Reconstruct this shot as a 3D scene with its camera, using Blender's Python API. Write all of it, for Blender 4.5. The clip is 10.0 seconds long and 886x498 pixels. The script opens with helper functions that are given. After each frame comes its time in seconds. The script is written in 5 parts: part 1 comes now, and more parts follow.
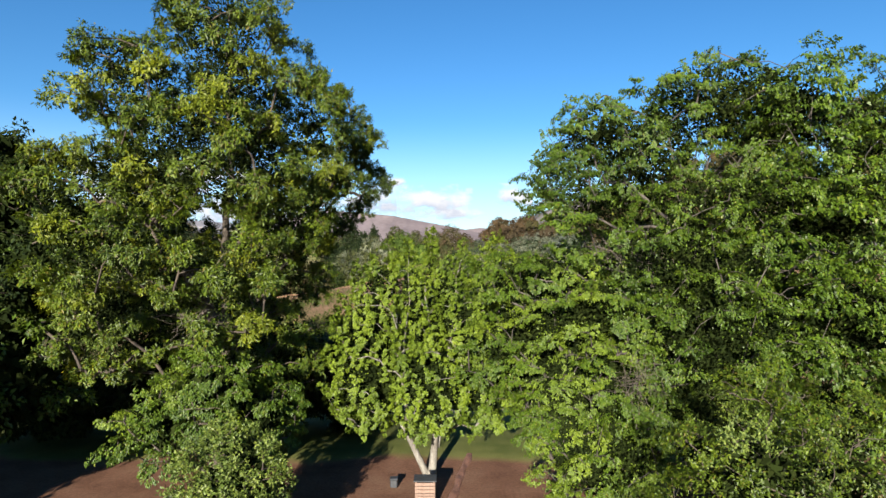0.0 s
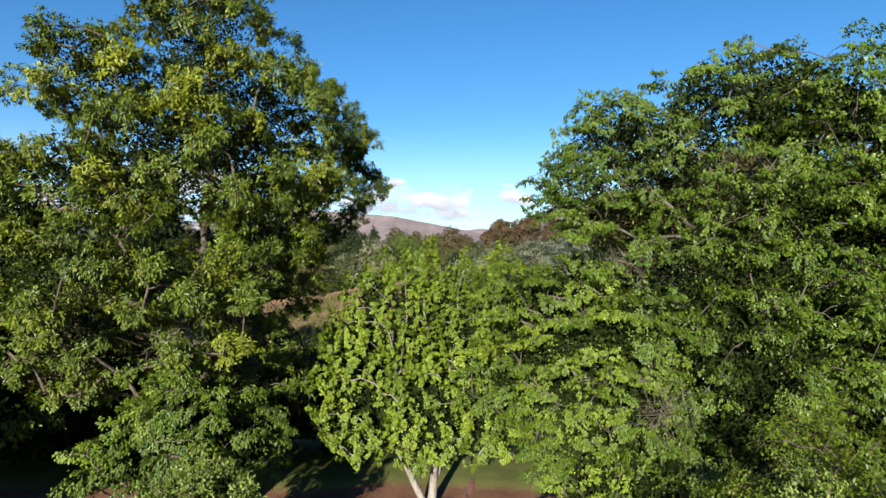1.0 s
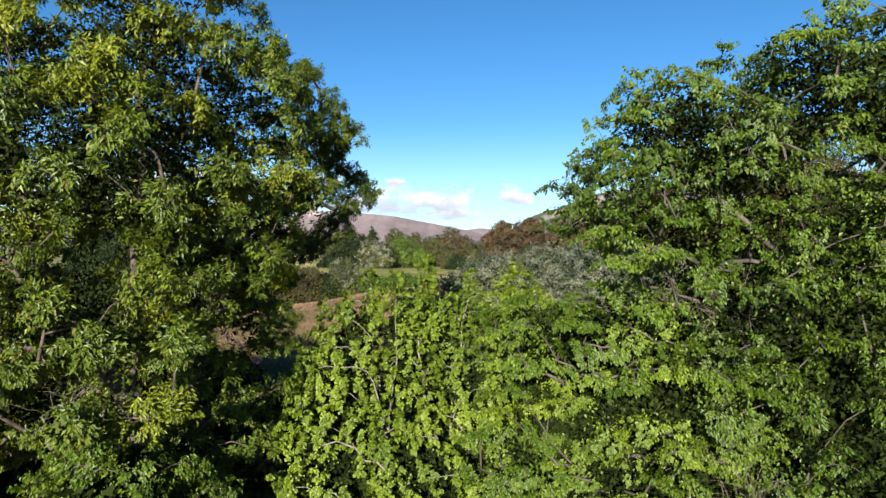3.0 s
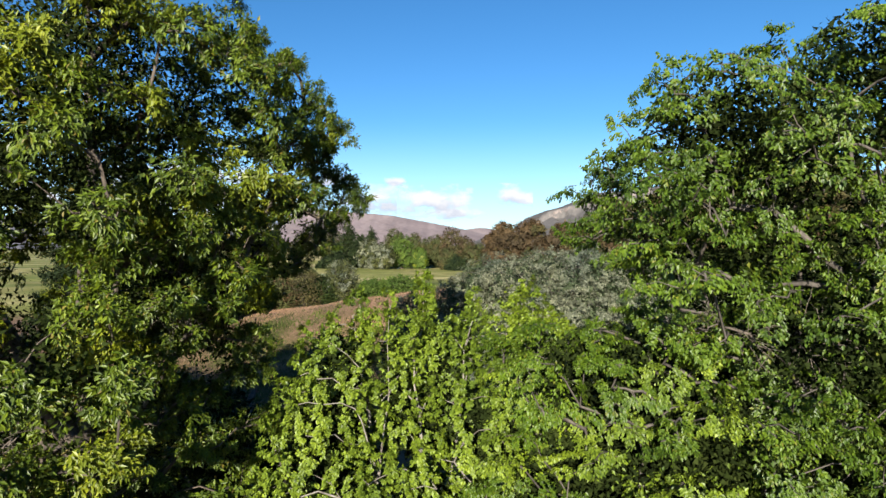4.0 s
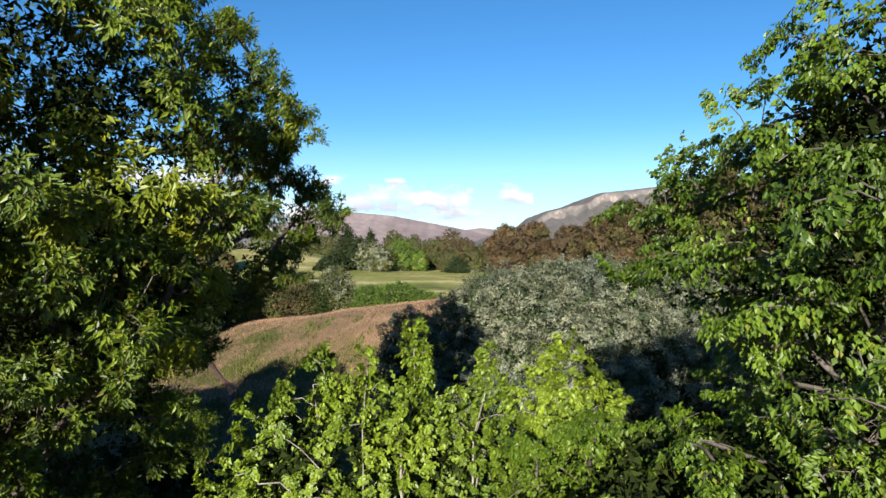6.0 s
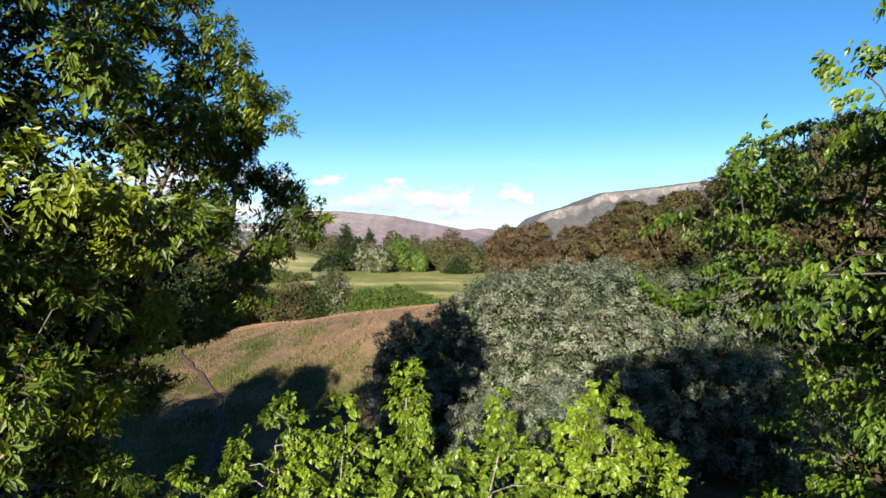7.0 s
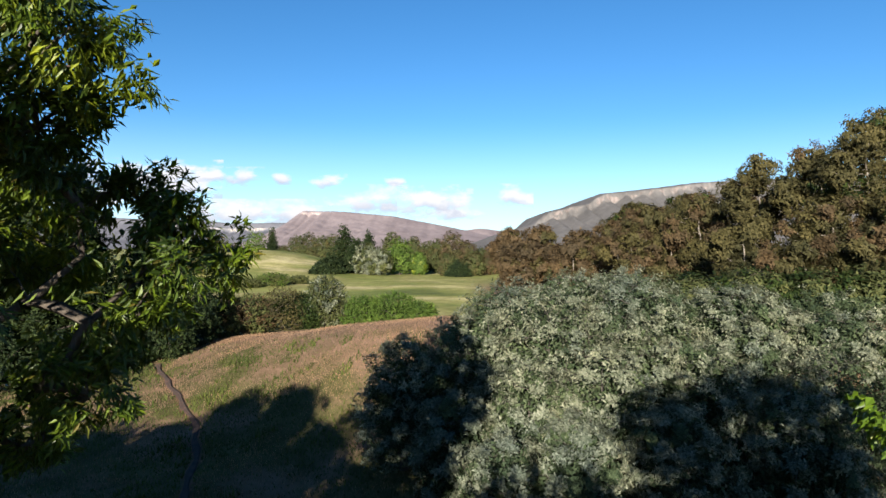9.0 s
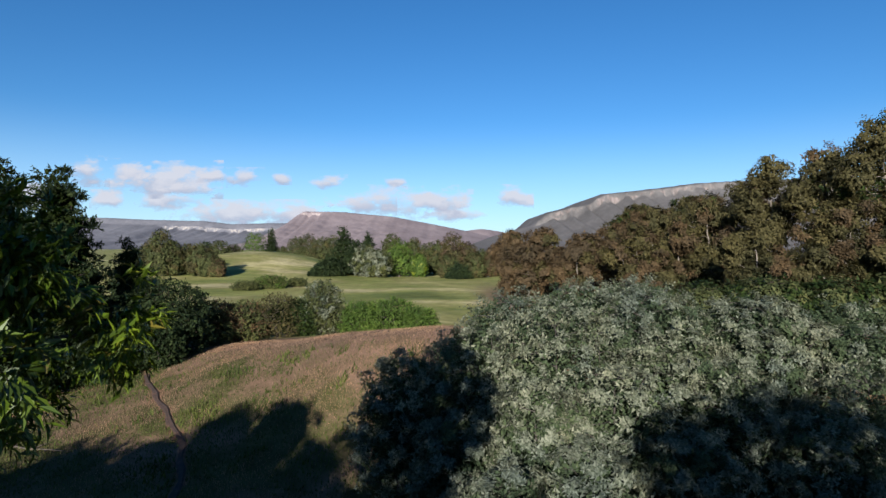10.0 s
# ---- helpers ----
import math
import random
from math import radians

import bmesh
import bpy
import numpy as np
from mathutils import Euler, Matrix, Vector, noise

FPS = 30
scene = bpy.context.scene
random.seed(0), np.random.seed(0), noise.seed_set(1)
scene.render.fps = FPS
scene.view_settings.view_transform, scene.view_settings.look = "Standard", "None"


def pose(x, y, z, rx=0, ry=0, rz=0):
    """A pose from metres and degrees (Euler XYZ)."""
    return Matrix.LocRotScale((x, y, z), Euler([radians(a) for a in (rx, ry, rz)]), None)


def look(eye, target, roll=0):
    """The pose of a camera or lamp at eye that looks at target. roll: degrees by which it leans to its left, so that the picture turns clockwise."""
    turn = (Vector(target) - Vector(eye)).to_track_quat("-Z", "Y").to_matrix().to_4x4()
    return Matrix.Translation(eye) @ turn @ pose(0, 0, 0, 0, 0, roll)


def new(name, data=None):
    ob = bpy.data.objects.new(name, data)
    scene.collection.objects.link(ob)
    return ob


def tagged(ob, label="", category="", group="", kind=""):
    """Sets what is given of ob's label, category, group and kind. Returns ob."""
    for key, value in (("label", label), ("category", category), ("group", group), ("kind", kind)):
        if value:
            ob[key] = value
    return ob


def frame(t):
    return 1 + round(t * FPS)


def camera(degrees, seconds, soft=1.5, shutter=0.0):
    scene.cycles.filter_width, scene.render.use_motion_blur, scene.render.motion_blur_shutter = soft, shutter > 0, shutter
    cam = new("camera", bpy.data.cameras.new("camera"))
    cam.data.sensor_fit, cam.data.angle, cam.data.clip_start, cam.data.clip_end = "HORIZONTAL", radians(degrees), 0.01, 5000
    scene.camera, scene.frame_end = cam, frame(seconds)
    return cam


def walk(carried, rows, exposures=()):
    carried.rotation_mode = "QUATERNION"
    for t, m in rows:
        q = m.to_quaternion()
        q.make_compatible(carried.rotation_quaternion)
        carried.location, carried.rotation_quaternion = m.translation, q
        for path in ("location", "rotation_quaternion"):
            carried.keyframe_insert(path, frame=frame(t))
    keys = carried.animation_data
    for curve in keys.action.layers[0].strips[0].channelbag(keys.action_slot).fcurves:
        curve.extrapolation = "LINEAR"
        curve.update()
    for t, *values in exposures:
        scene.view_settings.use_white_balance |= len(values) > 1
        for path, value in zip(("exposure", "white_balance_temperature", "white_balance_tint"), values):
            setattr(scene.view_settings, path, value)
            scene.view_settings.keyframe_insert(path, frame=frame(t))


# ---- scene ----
# ---- camera ----
cam = camera(74.0, 10.0, soft=1.5)
ROWS = [
    (0.0, 0.0, 0.0, 9.0, 0.0, 0.0, 0.0),
    (0.5, -0.004, 1.039, 9.186, 0.026, 0.043, -0.02),
    (1.0, -0.004, 2.016, 9.354, 0.043, 0.06, -0.03),
    (1.5, 0.002, 3.06, 9.502, 0.06, 0.086, -0.05),
    (2.0, 0.002, 4.187, 9.654, 0.06, 0.086, -0.05),
    (2.5, -0.004, 5.335, 9.832, 0.043, 0.06, -0.07),
    (4.0, 0.012, 8.635, 10.456, 0.017, -0.026, -0.02),
    (4.5, 0.014, 9.727, 10.642, 0.017, 0.0, -0.03),
    (5.0, 0.014, 10.862, 10.842, 0.009, -0.009, -0.03),
    (5.5, 0.018, 12.044, 11.016, 0.043, -0.009, -0.03),
    (7.0, 0.0, 15.645, 11.46, 0.017, -0.026, -0.06),
    (7.5, 0.002, 16.833, 11.608, 0.035, 0.0, -0.08),
    (8.0, -0.008, 18.032, 11.768, 0.026, 0.009, -0.1),
    (8.5, -0.014, 19.214, 11.93, 0.052, 0.026, -0.11),
    (9.0, -0.032, 20.422, 12.124, 0.043, 0.017, -0.15),
    (9.5, -0.022, 21.566, 12.33, 0.078, 0.043, -0.16),
    (10.0, -0.02, 22.744, 12.626, 0.078, 0.06, -0.17),
]
walk(cam, [(t, pose(x, y, z, 90 + pitch, roll, yaw)) for t, x, y, z, yaw, pitch, roll in ROWS],
     [(0.0, 1.68, 6500, 10), (5.0, 1.7, 6500, 10), (7.5, 1.84, 6500, 10), (9.0, 1.7, 6500, 10), (9.5, 1.46, 6250, 11), (10.0, 1.2, 6000, 12)])

# ---- sky and sun ----
SUN_UP, SUN_SIDE = radians(16.5), radians(11.0)   # height of the sun; light runs ahead and a little to the right
travel = Vector((math.sin(SUN_SIDE) * math.cos(SUN_UP), math.cos(SUN_SIDE) * math.cos(SUN_UP), -math.sin(SUN_UP)))
sun = new("sun", bpy.data.lights.new("sun", "SUN"))
sun.data.energy, sun.data.angle, sun.data.color = 5.0, radians(0.55), (1.0, 0.93, 0.8)
sun.matrix_world = look(Vector((0, 0, 60)) - travel * 50, Vector((0, 0, 60)))
world = bpy.data.worlds.new("sky")
scene.world = world
world.use_nodes = True
wn, wl = world.node_tree.nodes, world.node_tree.links
sky = wn.new("ShaderNodeTexSky")
sky.sky_type, sky.sun_disc = "NISHITA", False
sky.sun_elevation, sky.sun_rotation = SUN_UP, math.pi + SUN_SIDE
sky.altitude, sky.air_density, sky.dust_density, sky.ozone_density = 1500, 1.0, 0.3, 3.0
tone = wn.new("ShaderNodeHueSaturation")
tone.inputs["Saturation"].default_value = 1.2
tone.inputs["Value"].default_value = 1.0
wl.new(sky.outputs[0], tone.inputs["Color"])
clear = wn.new("ShaderNodeMix")
clear.data_type, clear.blend_type = "RGBA", "MULTIPLY"
clear.inputs[0].default_value = 1.0
clear.inputs[7].default_value = (0.92, 1.06, 1.1, 1)
wl.new(tone.outputs[0], clear.inputs[6])
# paler air low over the horizon
height = wn.new("ShaderNodeSeparateXYZ")
wl.new(wn.new("ShaderNodeTexCoord").outputs["Generated"], height.inputs[0])
low_air = wn.new("ShaderNodeMapRange")
low_air.interpolation_type = "SMOOTHSTEP"
for socket, value in zip(low_air.inputs[1:5], (0.0, 0.22, 0.55, 0.0)):
    socket.default_value = value
wl.new(height.outputs[2], low_air.inputs[0])
pale = wn.new("ShaderNodeMix")
pale.data_type = "RGBA"
pale.inputs[7].default_value = (5.6, 7.4, 9.0, 1)
wl.new(low_air.outputs[0], pale.inputs[0])
wl.new(clear.outputs[2], pale.inputs[6])
wl.new(pale.outputs[2], wn["Background"].inputs["Color"])
wn["Background"].inputs["Strength"].default_value = 0.05


# ---- materials ----
def material(name):
    m = bpy.data.materials.new(name)
    m.use_nodes = True
    n, l = m.node_tree.nodes, m.node_tree.links
    return m, n, l, n["Principled BSDF"]


def mixed(n, l, a, b, fac, kind="MIX"):
    """A colour mix node; a, b and fac are values or sockets."""
    node = n.new("ShaderNodeMix")
    node.data_type, node.blend_type = "RGBA", kind
    for socket, value in ((node.inputs[0], fac), (node.inputs[6], a), (node.inputs[7], b)):
        if isinstance(value, bpy.types.NodeSocket):
            l.new(value, socket)
        elif isinstance(value, tuple):
            socket.default_value = (*value, 1)
        else:
            socket.default_value = value
    return node.outputs[2]


def noise_at(n, l, scale, detail=4.0, rough=0.55, vector=None):
    t = n.new("ShaderNodeTexNoise")
    t.inputs["Scale"].default_value, t.inputs["Detail"].default_value, t.inputs["Roughness"].default_value = scale, detail, rough
    if vector is None:
        vector = n.new("ShaderNodeTexCoord").outputs["Object"]
    l.new(vector, t.inputs["Vector"])
    return t.outputs["Fac"]


def ramp(n, l, fac, stops):
    r = n.new("ShaderNodeValToRGB")
    while len(r.color_ramp.elements) < len(stops):
        r.color_ramp.elements.new(0.5)
    for e, (at, c) in zip(r.color_ramp.elements, stops):
        e.position, e.color = at, (*c, 1) if isinstance(c, tuple) else (c, c, c, 1)
    l.new(fac, r.inputs[0])
    return r.outputs[0]


def bumped(n, l, bsdf, height, strength=0.3, distance=0.02):
    b = n.new("ShaderNodeBump")
    b.inputs["Strength"].default_value, b.inputs["Distance"].default_value = strength, distance
    l.new(height, b.inputs["Height"])
    l.new(b.outputs[0], bsdf.inputs["Normal"])


def leaf_material(name, dark, mid, light, rough=0.5, through_light=0.16, patch=0.5, spec=0.35, odd=None):
    """Leaves: each leaf has its own tint, boughs drift between tints, and some light passes through."""
    m, n, l, bsdf = material(name)
    each = n.new("ShaderNodeNewGeometry").outputs["Random Per Island"]
    stops = [(0.0, dark), (0.5, mid), (1.0, light)]
    if odd:
        stops = [(0.0, dark), (0.45, mid), (0.93, light), (0.97, odd)]
    own = ramp(n, l, each, stops)
    drift = ramp(n, l, noise_at(n, l, patch, 2.0), [(0.3, (0.6, 0.66, 0.7)), (0.7, (1.3, 1.22, 1.05))])
    col = mixed(n, l, own, drift, 1.0, "MULTIPLY")
    l.new(col, bsdf.inputs["Base Color"])
    bsdf.inputs["Roughness"].default_value = rough
    bsdf.inputs["Specular IOR Level"].default_value = spec
    lit = n.new("ShaderNodeBsdfTranslucent")
    l.new(mixed(n, l, col, (1.25, 1.2, 0.6), 1.0, "MULTIPLY"), lit.inputs["Color"])
    mix = n.new("ShaderNodeMixShader")
    mix.inputs[0].default_value = through_light
    l.new(bsdf.outputs[0], mix.inputs[1])
    l.new(lit.outputs[0], mix.inputs[2])
    l.new(mix.outputs[0], n["Material Output"].inputs[0])
    return m


def bark_material(name, dark, light, scale=3.0, rough=0.85):
    m, n, l, bsdf = material(name)
    co = n.new("ShaderNodeTexCoord").outputs["Object"]
    sq = n.new("ShaderNodeMapping")
    sq.inputs["Scale"].default_value = (1, 1, 0.3)
    l.new(co, sq.inputs["Vector"])
    a = noise_at(n, l, scale, 6.0, 0.65, sq.outputs[0])
    fine = noise_at(n, l, scale * 9, 4.0, 0.6, sq.outputs[0])
    col = ramp(n, l, a, [(0.35, dark), (0.6, light)])
    col = mixed(n, l, col, ramp(n, l, fine, [(0.3, 0.6), (0.7, 1.15)]), 1.0, "MULTIPLY")
    l.new(col, bsdf.inputs["Base Color"])
    bsdf.inputs["Roughness"].default_value = rough
    bumped(n, l, bsdf, fine, 0.6, 0.02)
    return m


LEAF_TALL = leaf_material("leaf_olive", (0.02417, 0.04076, 0.002448), (0.05037, 0.08151, 0.003917), (0.09403, 0.1305, 0.006365), patch=0.35, odd=(0.09274, 0.07772, 0.01224))
LEAF_YELLOW = leaf_material("leaf_yellow_green", (0.06421, 0.08978, 0.003266), (0.1039, 0.1321, 0.004899), (0.1588, 0.1794, 0.008168), patch=0.6)
LEAF_MID = leaf_material("leaf_bright", (0.04982, 0.07969, 0.006772), (0.08968, 0.1342, 0.009781), (0.1371, 0.1905, 0.01505), patch=0.6)
LEAF_LAYER = leaf_material("leaf_fresh", (0.02741, 0.05215, 0.003529), (0.04872, 0.08818, 0.004852), (0.07612, 0.1227, 0.007057), patch=0.4, odd=(0.09446, 0.1084, 0.01156))
LEAF_SHRUB = leaf_material("leaf_shrub", (0.0378, 0.06046, 0.009319), (0.0831, 0.1212, 0.01993), (0.1516, 0.189, 0.03986), patch=0.8)
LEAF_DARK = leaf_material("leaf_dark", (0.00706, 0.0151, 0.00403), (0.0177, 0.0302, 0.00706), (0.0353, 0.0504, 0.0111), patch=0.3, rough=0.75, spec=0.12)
LEAF_PINE = leaf_material("needle_dark", (0.00605, 0.0126, 0.00504), (0.0151, 0.0252, 0.00904), (0.0302, 0.0429, 0.0151), patch=0.3, rough=0.75, spec=0.12)
LEAF_GREY = leaf_material("leaf_silver", (0.06065, 0.0717, 0.0465), (0.1213, 0.1333, 0.09421), (0.2065, 0.2137, 0.164), patch=0.25, through_light=0.2, rough=0.75, spec=0.12)
LEAF_GUM = leaf_material("leaf_gum", (0.03291, 0.0304, 0.01168), (0.05485, 0.04884, 0.01981), (0.08336, 0.07165, 0.03149), patch=0.2, through_light=0.2, rough=0.75, spec=0.12)
LEAF_RUST = leaf_material("leaf_rust", (0.04761, 0.03314, 0.01696), (0.07427, 0.05019, 0.02678), (0.1047, 0.07008, 0.03838), patch=0.12, through_light=0.2, rough=0.75, spec=0.12)
LEAF_FAR = leaf_material("leaf_far", (0.02784, 0.03668, 0.01276), (0.0522, 0.06003, 0.02233), (0.0834, 0.08671, 0.0319), patch=0.08, through_light=0.15, rough=0.75, spec=0.12)
LEAF_FERN = leaf_material("leaf_fern", (0.022, 0.034, 0.016), (0.042, 0.06, 0.03), (0.07, 0.09, 0.048), patch=0.3, rough=0.75, spec=0.12)
LEAF_FIELD = leaf_material("leaf_field_bush", (0.02892, 0.05569, 0.008165), (0.05783, 0.0946, 0.01631), (0.08679, 0.1227, 0.02722), patch=0.3, rough=0.75, spec=0.12)
BARK_PALE = bark_material("bark_pale", (0.09, 0.075, 0.057), (0.225, 0.207, 0.18), 4.0)
BARK_BROWN = bark_material("bark_brown", (0.02, 0.0144, 0.0104), (0.088, 0.068, 0.0496), 4.0)
# leaves deep in the crown, with the crown's shade put into their colour
INNER_SHADE = leaf_material("leaf_inner_shade", (0.006, 0.00975, 0.0024), (0.012, 0.01885, 0.0042), (0.0204, 0.0286, 0.0072), rough=0.9, through_light=0.05, spec=0.05)
BARK_GREY = bark_material("bark_grey", (0.024, 0.0192, 0.0144), (0.08, 0.068, 0.056), 3.0)
BARK_GUM = bark_material("bark_gum", (0.0808, 0.0605, 0.0454), (0.212, 0.182, 0.151), 2.0)

BARK_DEAD = bark_material("bark_dead", (0.045, 0.034, 0.026), (0.125, 0.102, 0.08), 6.0)


# ---- building helpers ----
def mesh_from(name, verts, faces_k, mats=(), mat_index=None, smooth=False):
    """A mesh from an (N, 3) array and an (F, k) array of corners."""
    me = bpy.data.meshes.new(name)
    f, k = faces_k.shape
    me.vertices.add(len(verts))
    me.vertices.foreach_set("co", np.ascontiguousarray(verts, np.float32).ravel())
    me.loops.add(f * k)
    me.loops.foreach_set("vertex_index", np.ascontiguousarray(faces_k, np.int32).ravel())
    me.polygons.add(f)
    me.polygons.foreach_set("loop_start", np.arange(0, f * k, k, dtype=np.int32))
    me.polygons.foreach_set("loop_total", np.full(f, k, np.int32))
    if mat_index is not None:
        me.polygons.foreach_set("material_index", np.ascontiguousarray(mat_index, np.int32))
    me.polygons.foreach_set("use_smooth", np.full(f, smooth))
    me.update(calc_edges=True)
    for m in mats:
        me.materials.append(m)
    return me


def unit(v):
    return v / np.maximum(np.linalg.norm(v, axis=-1, keepdims=True), 1e-9)


def leaves_mesh(name, at, way, up, length, width, mats, mat_index=None, fold=0.12, simple=False):
    """One folded, pointed leaf at each place; a plain blade where it is simple."""
    side = unit(np.cross(up, way))
    nrm = np.cross(way, side)
    ln, wd = length[:, None], width[:, None]
    if simple:
        v = np.stack([at + side * wd * 0.5, at + way * ln, at - side * wd * 0.5], 1).reshape(-1, 3)
        return mesh_from(name, v, np.arange(len(v)).reshape(-1, 3), mats, mat_index)
    mid = at + way * ln * 0.42 + nrm * wd * fold
    v = np.stack([at, mid + side * wd * 0.5, at + way * ln - nrm * ln * 0.08, mid - side * wd * 0.5], 1).reshape(-1, 3)
    return mesh_from(name, v, np.arange(len(v)).reshape(-1, 4), mats, mat_index)


def tubes_mesh(name, p, q, r0, r1, sides, mat):
    """Tapered tubes from points p to q."""
    d = unit(q - p)
    ref = np.where(np.abs(d[:, 2:3]) > 0.9, np.array([[1.0, 0, 0]]), np.array([[0, 0, 1.0]]))
    a = unit(np.cross(d, ref))
    b = np.cross(d, a)
    ang = np.arange(sides) * 2 * np.pi / sides
    ring = a[:, None] * np.cos(ang)[None, :, None] + b[:, None] * np.sin(ang)[None, :, None]
    v = np.concatenate([p[:, None] + ring * r0[:, None, None], q[:, None] + ring * r1[:, None, None]], 1).reshape(-1, 3)
    i = np.arange(sides)
    quad = np.stack([i, (i + 1) % sides, sides + (i + 1) % sides, sides + i], 1)
    faces = (np.arange(len(p))[:, None, None] * 2 * sides + quad[None]).reshape(-1, 4)
    return mesh_from(name, v, faces, (mat,), None, True)


def stem_mesh(name, p, r, sides, mat):
    """One continuous tapered stem through the points p."""
    d = unit(np.gradient(p, axis=0))
    a = unit(np.cross(d, np.array([[0.0, 1.0, 0.0]])))
    c = np.cross(d, a)
    ang = np.arange(sides) * 2 * np.pi / sides
    v = (p[:, None] + (a[:, None] * np.cos(ang)[None, :, None] + c[:, None] * np.sin(ang)[None, :, None]) * r[:, None, None]).reshape(-1, 3)
    i = np.arange(sides)
    quad = np.stack([i, (i + 1) % sides, sides + (i + 1) % sides, sides + i], 1)
    faces = (np.arange(len(p) - 1)[:, None, None] * sides + quad[None]).reshape(-1, 4)
    return mesh_from(name, v, faces, (mat,), None, True)


def smooth(a, b, x):
    u = np.clip((x - a) / (b - a), 0, 1)
    return u * u * (3 - 2 * u)


def bumps(x, y, scale, seed=0.0):
    """A cheap smooth unevenness, about -1 to 1."""
    x, y = x / scale + seed, y / scale - seed * 1.7
    return (np.sin(x * 1.3 + 0.7 * np.sin(y * 1.9)) + np.sin(y * 1.1 + 0.9 * np.sin(x * 1.7 + 1.3)) + 0.5 * np.sin(x * 2.9 - y * 2.3)) / 2.5


def ground_z(x, y):
    """Height of the land."""
    x, y = np.asarray(x, float), np.asarray(y, float)
    crest_y = 70 - 0.65 * np.clip(x, -45, 12)
    crest_z = 6.0 + 0.17 * np.clip(x, -45, 0) + 0.03 * np.clip(x, 0, 12)
    front = -2.5 * smooth(28, 46, y)
    rise = smooth(52, crest_y, y) * (crest_z + 2.5)
    back = smooth(crest_y + 1, crest_y + 32, y) * (crest_z - 0.2)
    z = front + rise - back
    z = z + 8 * smooth(14, 60, x) * smooth(56, 90, y) * (1 - 0.6 * smooth(170, 330, y))
    z = z + 2.2 * smooth(120, 250, y)
    z = z + 9.5 * np.exp(-((x + 88) / 42) ** 2 - ((y - 295) / 42) ** 2)
    z = z + 0.25 * bumps(x, y, 7.0, 2.0) * smooth(30, 45, y) + 0.04 * bumps(x, y, 1.3, 5.0)
    return z + 6 * smooth(600, 2500, np.hypot(x, y))


def part(name, me, parent, label=""):
    ob = new(name, me)
    ob.parent = parent
    return tagged(ob, label) if label else ob


def thing(name, at, label, category, group="", kind=""):
    ob = new(name)
    ob.location = at
    return tagged(ob, label, category, group, kind)


